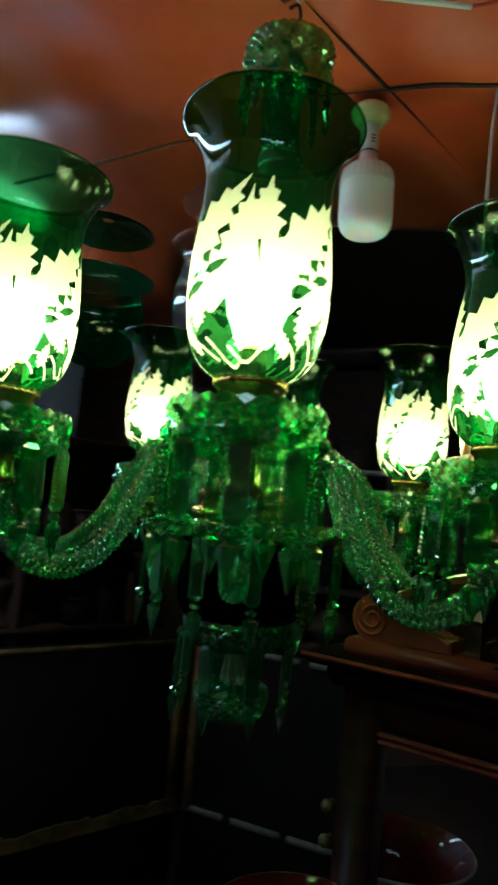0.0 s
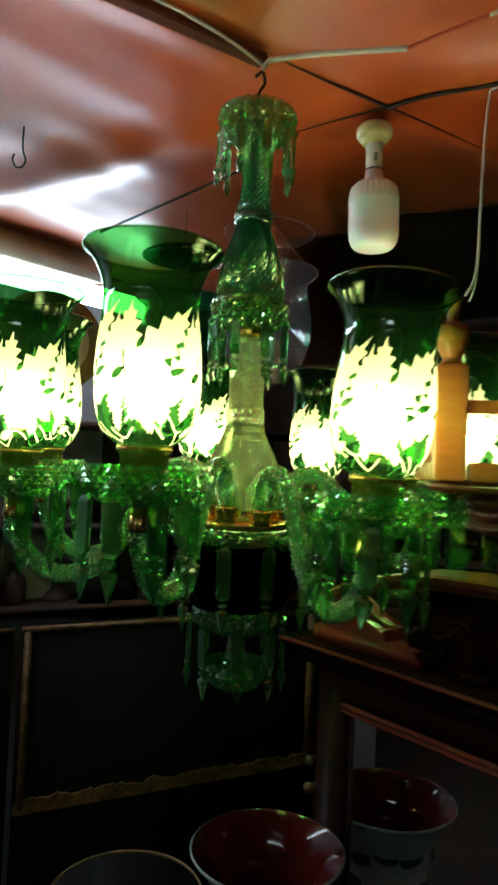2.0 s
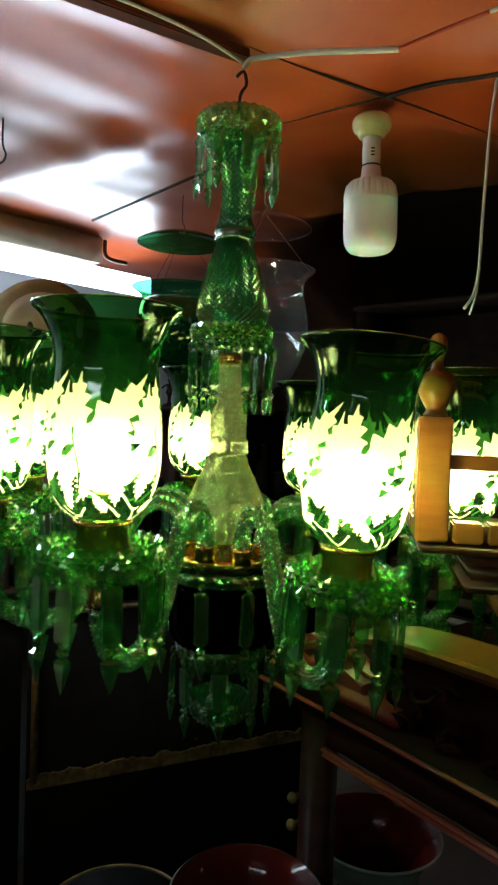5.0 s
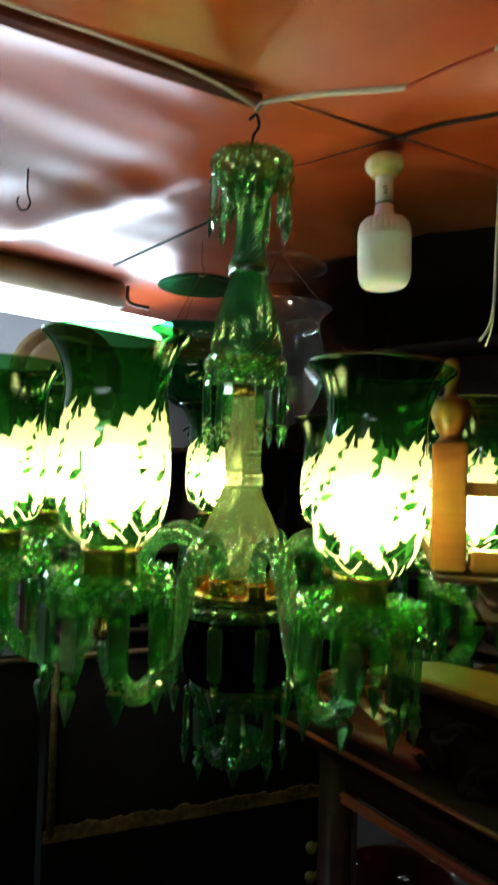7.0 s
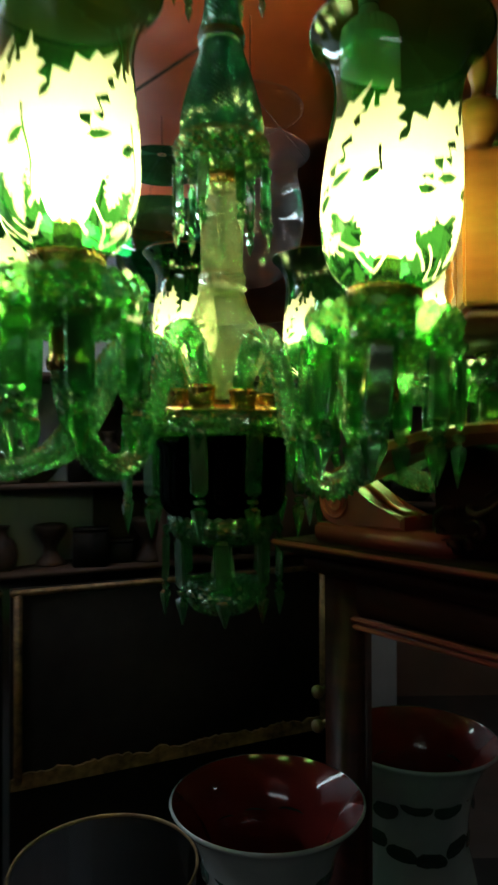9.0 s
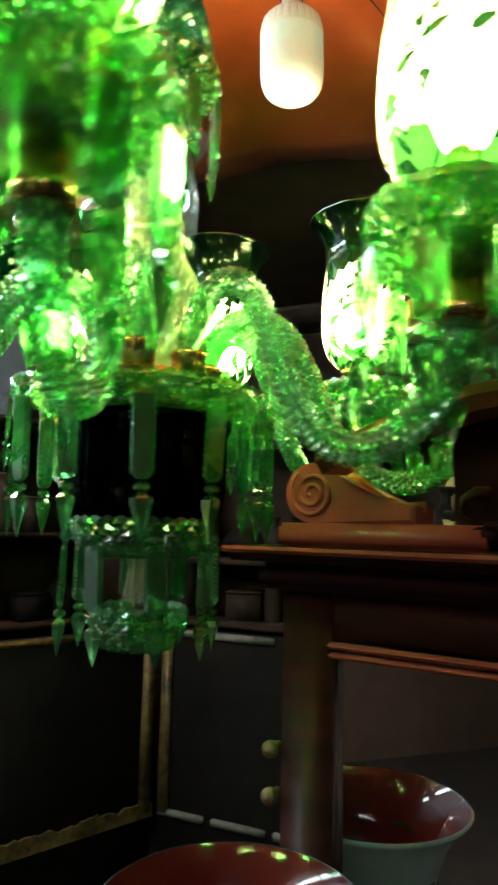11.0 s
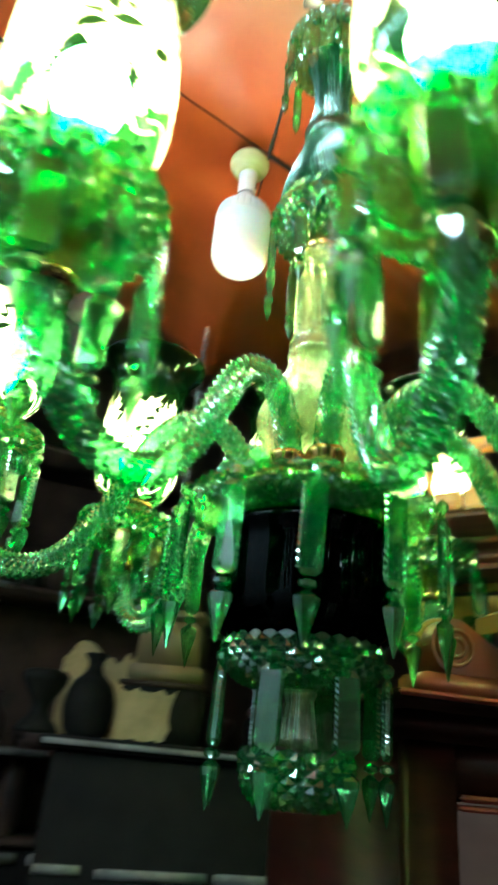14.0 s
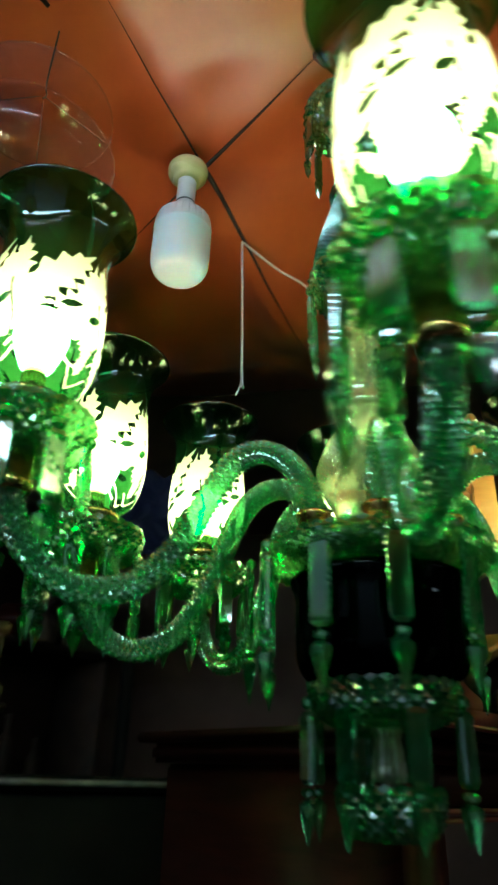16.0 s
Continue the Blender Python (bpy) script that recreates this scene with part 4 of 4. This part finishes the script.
    fin = resample([(0.0, 0.108), (0.012, 0.107), (0.009, 0.112), (0.012, 0.118), (0.0175, 0.130), (0.0185, 0.139), (0.016, 0.146), (0.007, 0.151), (0.0055, 0.160), (0.008, 0.170), (0.0085, 0.178), (0.006, 0.185), (0.0, 0.188)], 0.003)
    part("finial", lathe(fin, 28), WOOD_LIGHT, base, "turned urn finial", m=pose(0, 0, 0.016))
    part("base_board", box((0.38, 0.20, 0.012), pose(0.180, 0.090, -0.006), 0.003), MOULDING, base)
    for i in range(5):
        part("base_rail", box((0.029, 0.026, 0.020), pose(0.0345 + i * 0.0325, -0.002, 0.010), 0.002), WOOD_LIGHT, base, smooth=False)
    for i in range(5):
        part("base_rail", box((0.026, 0.029, 0.020), pose(-0.002, 0.0345 + i * 0.0325, 0.010), 0.002), WOOD_LIGHT, base, smooth=False)
    part("top_rail", box((0.016, 0.17, 0.014), pose(0, 0.10, 0.078), 0.002), WOOD_LIGHT, base, smooth=False)
    part("top_rail", box((0.34, 0.016, 0.014), pose(0.185, 0, 0.078), 0.002), WOOD_LIGHT, base, smooth=False)
    bal = resample([(0.005, 0.02), (0.006, 0.026), (0.0035, 0.036), (0.006, 0.052), (0.004, 0.064), (0.006, 0.071)], 0.003)
    for i in range(5):
        part("baluster", lathe(bal, 14), WOOD_RED_SHADED, base, m=pose(0.085 + i * 0.055, 0, 0))
    for i in range(3):
        part("baluster", lathe(bal, 14), WOOD_LIGHT, base, m=pose(0, 0.055 + i * 0.05, 0))
    for i, (grow, h) in enumerate(((0.006, 0.014), (-0.006, 0.016), (0.002, 0.012))):
        part("moulding", box((0.33 + grow, 0.19 + grow, h), pose(0.205, 0.120, -0.022 - 0.0145 * i), 0.004), MOULDING, base, "dark red moulding")
    part("plinth", box((0.29, 0.16, 0.034), pose(0.225, 0.130, -0.074), 0.004), WOOD_LIGHT, base)
    part("panel_groove", box((0.006, 0.09, 0.004), pose(0.0785, 0.130, -0.070), 0.001), WOOD_RED_SHADED, base)


# ---- vase, screens, shelves and clutter ----
def vase():
    base = thing("vase", "pale celadon vase with dark leaf marks and red glazed inside", "vase", pose(0.081, -0.117, 0.633))
    outer = resample([(0.0, 0.0), (0.06, 0.0), (0.062, 0.01), (0.075, 0.10), (0.080, 0.20), (0.064, 0.30), (0.054, 0.355), (0.060, 0.405), (0.076, 0.440), (0.0875, 0.452)], 0.012)
    part("body", lathe(outer + [(0.0890, 0.4545), (0.0870, 0.4560)], 64), VASE_WHITE, base)
    inner = resample([(0.0867, 0.4555), (0.074, 0.441), (0.057, 0.405), (0.051, 0.355), (0.060, 0.30), (0.07, 0.22), (0.0, 0.20)], 0.012)
    part("lining", lathe(inner, 64), VASE_RED, base, "glossy dark red glaze")
    rnd = random.Random(3)
    for i in range(22):
        a, h = 2 * math.pi * (i % 11) / 11 + (0.28 if i > 10 else 0), (0.40 if i > 10 else 0.355) + rnd.uniform(-0.012, 0.012)
        r = 0.0592 if i > 10 else 0.0542
        bm = lathe(resample([(0.0, 0.0012), (0.007, 0.0008), (0.010, -0.001)], 0.004), 12)
        bmesh.ops.scale(bm, vec=(1.7, 0.95, 1), verts=bm.verts)
        part("leaf_mark", bm, VASE_DARK, base, m=pose(r * math.cos(a), r * math.sin(a), h, 0, 0, math.degrees(a)) @ pose(0, 0, 0, 0, 90, 0) @ pose(0, 0, 0, 0, 0, 90 + rnd.uniform(-20, 20)))
    table = thing("side_table", "low black lacquered stand under the vase", "table", pose(0.0, -0.25, 0))
    part("top", box((0.9, 0.64, 0.03), pose(0, 0.05, 0.616), 0.004), LACQUER, table)
    for x in (-0.4, 0.4):
        for y in (-0.2, 0.2):
            part("leg", box((0.05, 0.05, 0.604), pose(x, y, 0.302), 0.004), LACQUER, table)
    jar = thing("glass_bowl", "small clear glass bowl with a gilt rim", "bowl", pose(-0.136, -0.02, 0.629))
    part("bowl", lathe(resample([(0.0, 0.0), (0.05, 0.002), (0.085, 0.08), (0.10, 0.20), (0.105, 0.30)], 0.02) + [(0.106, 0.303), (0.104, 0.302)], 48), CLEAR_JAR, jar)
    part("rim", lathe([(0.1045, 0.302), (0.107, 0.304), (0.1055, 0.307), (0.1035, 0.304), (0.1045, 0.302)], 48), GILT, jar)


def panel(name, a, b, label, trims, posts, tall):
    """An upright black panel from a to b on the floor, with gilt strips along and up it."""
    a, b = Vector(a), Vector(b)
    d = b - a
    m = pose(a.x, a.y, 0, 0, 0, math.degrees(math.atan2(d.y, d.x)))
    base = thing(name, label, "screen", m)
    L = d.length
    part("board", box((L, 0.03, tall), pose(L / 2, 0.02, tall / 2), 0.003), LACQUER, base)
    for h, hh, breaks in trims:
        rnd = random.Random(int(h * 100))
        x = 0.0
        while x < L:
            w = rnd.uniform(0.10, 0.26) if breaks else L
            w = min(w, L - x)
            if h < 0.6 and not breaks:
                wave = [(w * i / 90, hh * (0.35 + 0.5 * abs(math.sin(w * i / 90 * 17 + 1.5 * noise.noise(Vector((i * 0.13, h, 0))))) + 0.35 * rnd.random())) for i in range(91)]
                part("strip", slab([(0.0, -hh / 2), (w, -hh / 2)] + wave[::-1], 0.012, 0.0), GILT, base, "scalloped gilt edging", False, m=pose(x, 0.0, h))
            else:
                part("strip", box((w, 0.012, hh), pose(x + w / 2, 0.0, h), 0.003), GILT if not breaks else PAPER, base)
            x += w + (rnd.uniform(0.01, 0.05) if breaks else 0)
    for x, z0, z1, w in posts:
        part("post", box((w, 0.016, z1 - z0), pose(x, -0.001, (z0 + z1) / 2), 0.003), GILT, base)


def screens():
    panel("lacquer_counter", (-0.93, 0.91), (-0.14, 1.60), "black lacquered counter front with gilt edging", [(1.005, 0.018, False), (0.47, 0.03, False)], [(0.02, 0.47, 1.0, 0.022), (1.02, 0.47, 1.0, 0.036)], 1.014)
    panel("display_counter", (-0.12, 1.60), (1.6, 0.75), "black display counter with pale worn edging", [(1.0, 0.022, True), (0.47, 0.022, True)], [(0.018, 0.47, 1.0, 0.034)], 1.012)
    panel("lacquer_counter", (-1.42, 0.48), (-0.945, 0.897), "black lacquered counter end with a dull gilt strip", [(1.005, 0.014, False)], [], 1.014)


def light_end():
    a, b = Vector((-1.55, -0.68, 0)), Vector((-0.50, 1.46, 0))
    d = (b - a).normalized()
    m = pose(a.x, a.y, 0, 0, 0, math.degrees(math.atan2(d.y, d.x)))
    L = (b - a).length
    beam = thing("beam", "cream painted beam under the cloth", "beam", m)
    part("timber", box((L * 0.77, 0.08, 0.075), pose(L * 0.385, 0.05, 2.112), 0.004), CREAM, beam)
    part("bracket", tube(curve_points([(L * 0.77, 0.0, 2.14), (L * 0.77, -0.01, 2.09), (L * 0.80, -0.01, 2.085)], 0.01), 0.006, 8), IRON, beam)
    tube_lamp = thing("light_panel", "bright white lit panel under the beam", "light", m)
    part("diffuser", box((L * 0.86 + 0.2, 0.03, 0.06), pose(L * 0.43 - 0.1, 0.06, 2.04), 0.004), TUBE_GLOW, tube_lamp)
    wall = structure("wall_end", box((L * 1.25, 0.05, 2.2), m @ pose(L * 0.55, 0.50, 1.1), 0), WALL_GREY, "grey end wall below the lit panel", "wall")


def shop_tube():
    """A fluorescent fitting hung at the front of the shop, behind the walk."""
    base = thing("tube_light", "white fluorescent tube fitting hanging at the shop front", "light", pose(-0.1, -2.1, 2.00, 0, 0, 12))
    part("tray", box((1.28, 0.07, 0.045), pose(0, 0, 0.040), 0.006), PLASTIC, base, "white sheet metal tray", False)
    part("tube", tube([Vector((-0.60, 0, 0)), Vector((0.60, 0, 0))], 0.014, 16), SHOP_GLOW, base, "lit white tube")
    for x in (-0.61, 0.61):
        part("end_cap", box((0.022, 0.036, 0.060), pose(x, 0, 0.0), 0.004), PLASTIC, base)
        part("hanger", tube([Vector((x * 0.7, 0, 0.06)), Vector((x * 0.7, 0, 0.20))], 0.002, 6), IRON, base)


def plate():
    base = thing("wall_plate", "large cream plate with a brown rim and painted flowers", "plate", pose(-0.700, 0.610, 1.822) @ pose(0, 0, 0, 0, 0, 35) @ pose(0, 0, 0, 80, 0, 0))
    prof = resample([(0.0, 0.012), (0.08, 0.012), (0.10, 0.006), (0.135, -0.006)], 0.01)
    part("face", lathe([(r, z) for r, z in prof if r < 0.102], 56), CREAM, base)
    part("rim", lathe([(0.100, 0.007), (0.120, 0.0), (0.138, -0.006), (0.138, -0.010), (0.10, -0.002)], 56), TAN, base, "brown rim")
    rnd = random.Random(5)
    for i in range(9):
        a, r = rnd.uniform(0, 6.28), rnd.uniform(0.02, 0.075)
        bm = lathe([(0.0, 0.0015), (0.008, 0.001), (0.010, -0.001)], 10)
        bmesh.ops.scale(bm, vec=(1.6, 0.8, 1), verts=bm.verts)
        part("flower", bm, VASE_DARK if i % 3 else VASE_RED, base, m=pose(r * math.cos(a), r * math.sin(a), 0.0125, 0, 0, rnd.uniform(0, 180)))


room()
cloth_ceiling()
led_bulb()
cables()
lanterns()
cabinet()
gallery_stand()
vase()
screens()
light_end()
shop_tube()
plate()


# ---- shelves and shop clutter ----
def turned(name, m, profile, material, label, category, group=""):
    return thing(name, label, category, m, group, data=to_mesh(name, lathe(resample(profile, 0.012), 32), material))


VASE_SHAPES = [
    [(0.0, 0.0), (0.05, 0.0), (0.07, 0.06), (0.06, 0.13), (0.025, 0.17), (0.022, 0.20), (0.035, 0.22), (0.0, 0.221)],
    [(0.0, 0.0), (0.06, 0.0), (0.055, 0.02), (0.03, 0.05), (0.03, 0.08), (0.065, 0.14), (0.06, 0.17), (0.0, 0.175)],
    [(0.0, 0.0), (0.045, 0.0), (0.09, 0.05), (0.095, 0.08), (0.06, 0.12), (0.05, 0.13), (0.0, 0.131)],
    [(0.0, 0.0), (0.03, 0.0), (0.035, 0.10), (0.03, 0.16), (0.012, 0.19), (0.012, 0.24), (0.016, 0.25), (0.0, 0.251)]]


def rack(a, b, heights, strips, ups, seed, label, tall):
    """Open shelves from a to b crowded with dim wares."""
    a, b = Vector(a), Vector(b)
    d = (b - a).normalized()
    L = (b - a).length
    m = pose(a.x, a.y, 0, 0, 0, math.degrees(math.atan2(d.y, d.x)))
    base = thing("shelf_rack", label, "shelf", m)
    for h in heights:
        part("shelf", box((L, 0.26, 0.018), pose(L / 2, 0.13, h - 0.010), 0.002), BROWN, base)
    for x0, x1, h in strips:
        part("edge_strip", box((x1 - x0, 0.006, 0.018), pose((x0 + x1) / 2, -0.004, h - 0.010), 0.001), PAPER, base)
    for x in ups:
        part("upright", box((0.03, 0.24, tall), pose(x, 0.14, tall / 2), 0.003), BROWN, base)
    part("top_board", box((L, 0.27, 0.02), pose(L / 2, 0.135, tall + 0.009), 0.002), BROWN, base)
    part("back", box((L, 0.015, tall), pose(L / 2, 0.27, tall / 2), 0), BROWN, base)
    rnd = random.Random(seed)
    mats = (BROWN, LACQUER, BROWN, BROWN, LACQUER, LACQUER, LACQUER, WOOD_RED_SHADED, BROWN, BROWN)
    words = {BROWN: "brown", LACQUER: "black", GILT: "dull gilt", BEIGE: "beige", WOOD_RED_SHADED: "dark red wooden", BLUE: "dark blue"}
    for h in heights:
        x = 0.08
        while x < L - 0.08:
            mt = mats[rnd.randrange(10)]
            sc = rnd.uniform(0.55, 0.95)
            at = m @ pose(x, 0.09 + rnd.uniform(-0.03, 0.05), h - 0.001, 0, 0, rnd.uniform(-25, 25))
            if rnd.random() < 0.3:
                w, t = rnd.uniform(0.05, 0.12), rnd.uniform(0.05, 0.14)
                bx = thing("box", words[mt] + " small box standing on the shelf", "box", at, "boxes on the shelves")
                part("case", box((w, 0.09, t), pose(0, 0, t / 2), 0.004), mt, bx)
                part("lid", box((w * 1.04, 0.094, 0.008), pose(0, 0, t + 0.004), 0.002), mt, bx)
            else:
                turned("vase", at, [(r * sc, z * sc) for r, z in VASE_SHAPES[rnd.randrange(4)]], mt, words[mt] + " ornamental vessel standing on the shelf", "vessel", "wares on the shelves")
            x += rnd.uniform(0.09, 0.17)


def shelving():
    rack((-0.12, 1.78, 0), (1.75, 0.84, 0), (1.02, 1.225, 1.64), ((0.0, 0.42, 1.64), (0.52, 0.85, 1.64), (0.72, 1.02, 1.225), (1.15, 1.5, 1.225), (1.1, 1.45, 1.64)), (0.015, 0.66, 1.40, 2.08), 21, "dark open shelf rack with pale worn shelf edges", 2.05)
    rack((-1.14, 1.04, 0), (-0.26, 1.81, 0), (1.02, 1.30), (), (0.015, 0.60), 5, "dark open shelf rack crowded with brown wares", 1.64)


def counter_things():
    """Odd dim things standing before the counter."""
    stand = thing("music_stand", "thin pale metal post with small slatted head", "stand", pose(0.515, 0.985, 0.0))
    part("post", tube([Vector((0, 0, 0.0)), Vector((0, 0, 0.83))], 0.006, 8), STEEL, stand)
    part("foot", lathe([(0.0, 0.02), (0.09, 0.015), (0.10, 0.0), (0.0, -0.0)], 24), IRON, stand)
    for i in range(3):
        for k in range(2):
            part("slat", box((0.045, 0.006, 0.010), pose(-0.055 - 0.052 * k, 0.0, 0.905 - 0.033 * i, 0, 0, -25), 0.001), PAPER, stand)
    for x in (-0.055, -0.107):
        part("head_bar", box((0.006, 0.005, 0.11), pose(x, 0.006, 0.875, 0, 0, -25), 0.001), IRON, stand)
    part("neck", tube([Vector((0, 0, 0.83)), Vector((-0.03, 0.008, 0.86))], 0.006, 8), IRON, stand)


def figurine():
    """A small dark dancing figure and a clear jar on the far rack."""
    bm = lathe(resample([(0.0, 0.0), (0.022, 0.0), (0.022, 0.006), (0.008, 0.012), (0.007, 0.035), (0.014, 0.050), (0.010, 0.066), (0.012, 0.080), (0.004, 0.086), (0.008, 0.094), (0.007, 0.104), (0.0, 0.107)], 0.004), 20)
    tube(curve_points([(-0.030, 0, 0.064), (-0.012, 0, 0.078), (0.012, 0, 0.078), (0.028, 0, 0.092)], 0.005), 0.0035, 8, None, bm)
    thing("figurine", "small black figurine standing on the shelf rack", "figurine", pose(-0.742, 1.47, 1.659, 0, 0, 30), data=to_mesh("figurine", bm, LACQUER))
    jar = thing("glass_jar", "small clear glass jar on the shelf rack", "jar", pose(-0.64, 1.55, 1.659))
    part("body", lathe(resample([(0.0, 0.0), (0.030, 0.001), (0.036, 0.02), (0.034, 0.05), (0.022, 0.066), (0.024, 0.074)], 0.006), 32), CLEAR_JAR, jar)
    part("lid", lathe([(0.0, 0.090), (0.006, 0.088), (0.006, 0.080), (0.026, 0.077), (0.026, 0.073), (0.0, 0.072)], 28), CLEAR_JAR, jar)


def cupboard():
    # unseen stand-in, added only to put a beige patch in the mirror
    base = thing("cupboard", "plain cream cupboard added out of view for the mirror to reflect", "cupboard", pose(-0.585, -1.30, 0, 0, 0, -36))
    part("body", box((0.26, 0.30, 1.24), pose(0, -0.15, 0.62), 0.004), CREAM, base)
    for x in (-0.063, 0.063):
        part("door", box((0.120, 0.016, 1.16), pose(x, 0.009, 0.62), 0.004), CREAM, base)
        part("handle", box((0.012, 0.014, 0.10), pose(x * 0.15, 0.024, 0.72), 0.004), BRASS, base)


def pedestals():
    """A beige moulded block and pale figures on the dark cabinet behind the chandelier."""
    base = thing("side_cabinet", "dark low cabinet carrying ornaments", "cabinet", pose(0.60, 0.62, 0, 0, 0, -55))
    part("body", box((0.75, 0.34, 1.24), pose(0.1, 0.17, 0.62), 0.005), LACQUER, base)
    part("top", box((0.80, 0.38, 0.024), pose(0.1, 0.17, 1.252), 0.004), LACQUER, base)
    part("edge", box((0.78, 0.004, 0.010), pose(0.1, -0.024, 1.252), 0.001), PAPER, base)
    rnd = random.Random(14)
    x = -0.27
    while x < 0.40:
        w = rnd.uniform(0.07, 0.20)
        part("worn_strip", box((w, 0.005, 0.016), pose(x + w / 2, -0.0025, 1.062 + 0.05 * x, 0, -2.8 + rnd.uniform(-0.6, 0.6), 0), 0.002), PAPER, base, "pale worn edging strip")
        x += w + rnd.uniform(0.006, 0.04)
    for k, (w, h, px, pz) in enumerate(((0.20, 0.34, -0.10, 0.78), (0.22, 0.34, 0.16, 0.80))):
        part("drawer_front", box((w, 0.010, h), pose(px, -0.005, pz), 0.004), LACQUER, base)
    clock = thing("plinth_block", "beige moulded wooden plinth", "plinth", pose(0.600, 0.720, 1.372, 0, 0, -60) @ Matrix.Diagonal((1.17, 1.17, 1.17, 1)))
    part("foot", box((0.125, 0.10, 0.028), pose(0, 0, 0.014), 0.004), BEIGE, clock)
    part("body", box((0.105, 0.085, 0.075), pose(0, 0, 0.064), 0.004), BEIGE, clock)
    part("cap", box((0.12, 0.095, 0.018), pose(0, 0, 0.110), 0.004), BEIGE, clock)


def torn_board():
    riser = thing("riser", "dark wooden block lifting the beige plinth", "riser", pose(0.600, 0.720, 1.263, 0, 0, -60))
    part("block", box((0.155, 0.12, 0.098), pose(0, 0, 0.050), 0.003), LACQUER, riser)
    part("top_board", box((0.168, 0.132, 0.010), pose(0, 0, 0.1045), 0.002), BROWN, riser)
    rnd = random.Random(31)
    patch = [(0.0, 0.0)] + [(0.10 * i / 10, 0.008 * rnd.random()) for i in range(1, 11)] + [(0.11 - 0.012 * rnd.random(), 0.09 * i / 6) for i in range(1, 6)] + [(0.115 - 0.12 * i / 12, 0.10 + 0.012 * rnd.random()) for i in range(13)] + [(0.006 * rnd.random(), 0.09 - 0.09 * i / 6) for i in range(1, 6)]
    part("patch", slab([(x * 1.0, z * 0.85) for x, z in patch], 0.005, 0.0), TAN, riser, "loose tan paper scrap", False, m=pose(-0.080, -0.0640, 0.0))
    edge = [(-0.125, 0.0)]
    edge += [(-0.125 + 0.25 * i / 16, 0.0) for i in range(1, 17)]
    edge += [(0.125 - 0.25 * i / 22, 0.185 + rnd.uniform(-0.028, 0.022)) for i in range(23)]
    board = thing("torn_board", "worn tan paper board with a ragged upper edge", "board", pose(0.676, 0.970, 1.264, 0, 0, -50))
    part("sheet", slab(edge, 0.006, 0.001), TAN, board, "ragged tan paper", False)
    for i, (x, y, s, k) in enumerate(((0.560, 0.905, 0.75, 0), (0.640, 0.845, 0.62, 3), (0.480, 0.960, 0.70, 1))):
        turned("ornament", pose(x, y, 1.263), [(r * s, z * s) for r, z in VASE_SHAPES[k]], LACQUER, "small black ornament standing before the torn board", "ornament", "ornaments on the dark cabinet")


def blue_sheet():
    """Crumpled dark blue sheets hung on the east side."""
    for x0, y0, y1, z0, z1 in ((1.25, 0.50, 0.78, 1.84, 2.10), (1.15, -0.42, 0.05, 1.00, 1.36)):
        bm = bmesh.new()
        n = 26
        g = [[bm.verts.new((x0 + 0.06 * noise.noise(Vector((i * 0.3, j * 0.3, 2.0 + y0))), y0 + (y1 - y0) * i / n + 0.02 * noise.noise(Vector((j * 0.25, i * 0.1, 5.0))), z0 + (z1 - z0) * j / n + 0.03 * noise.noise(Vector((i * 0.2, 0, y0))))) for i in range(n + 1)] for j in range(n + 1)]
        for j in range(n):
            for i in range(n):
                bm.faces.new((g[j][i], g[j][i + 1], g[j + 1][i + 1], g[j + 1][i]))
        ob = thing("blue_sheet", "crumpled dark blue plastic sheet hanging at the side", "sheet", data=to_mesh("blue_sheet", bm, BLUE))
        s = ob.modifiers.new("thick", "SOLIDIFY")
        s.thickness = 0.003
        rail = thing("rail", "dark wooden rail behind a blue sheet", "rail", pose(x0 + 0.06, (y0 + y1) / 2, 0))
        part("bar", box((0.03, y1 - y0 + 0.1, 0.03), pose(0, 0, z1 - 0.02), 0.003), LACQUER, rail)
        part("post", box((0.03, 0.03, z1 - 0.035), pose(0, 0, (z1 - 0.035) / 2), 0.003), LACQUER, rail)


def ceiling_hook():
    pts = [(0, 0, 0.05), (0, 0, 0.0), (0.006, 0, -0.022), (0.0, 0, -0.036), (-0.012, 0, -0.036), (-0.018, 0, -0.022), (-0.015, 0, -0.012)]
    thing("iron_hook", "bent iron hook hanging from the cloth", "hook", pose(-0.52, 0.205, 2.11, 0, 0, 20), data=to_mesh("iron_hook", tube(curve_points(pts, 0.004), 0.0019, 8), IRON))
    rod = tube([Vector((-0.52, 0.52, 2.06)), Vector((-0.12, 0.36, 2.11))], 0.003, 8)
    thing("hanging_rod", "thin dark rod from which lanterns hang", "rod", data=to_mesh("hanging_rod", rod, IRON))


def chain_link():
    bm = bmesh.new()
    loop = [Vector((0.005 * math.cos(t), 0, 0.010 * math.sin(t))) for t in np.linspace(0, 2 * math.pi, 17)]
    return to_mesh("link", tube(loop, 0.0016, 6, None, bm), STEEL)


def chain():
    base = thing("hanging_chain", "thin dull steel chain hanging from the cloth", "chain", pose(0.47, 0.62, 1.62))
    me = chain_link()
    for i in range(33):
        part("link", me, None, base, m=pose(0, 0, 0.0155 * i, 0, 0, 90 * (i % 2)))


shelving()
counter_things()
figurine()
cupboard()
pedestals()
torn_board()
blue_sheet()
ceiling_hook()
chain()
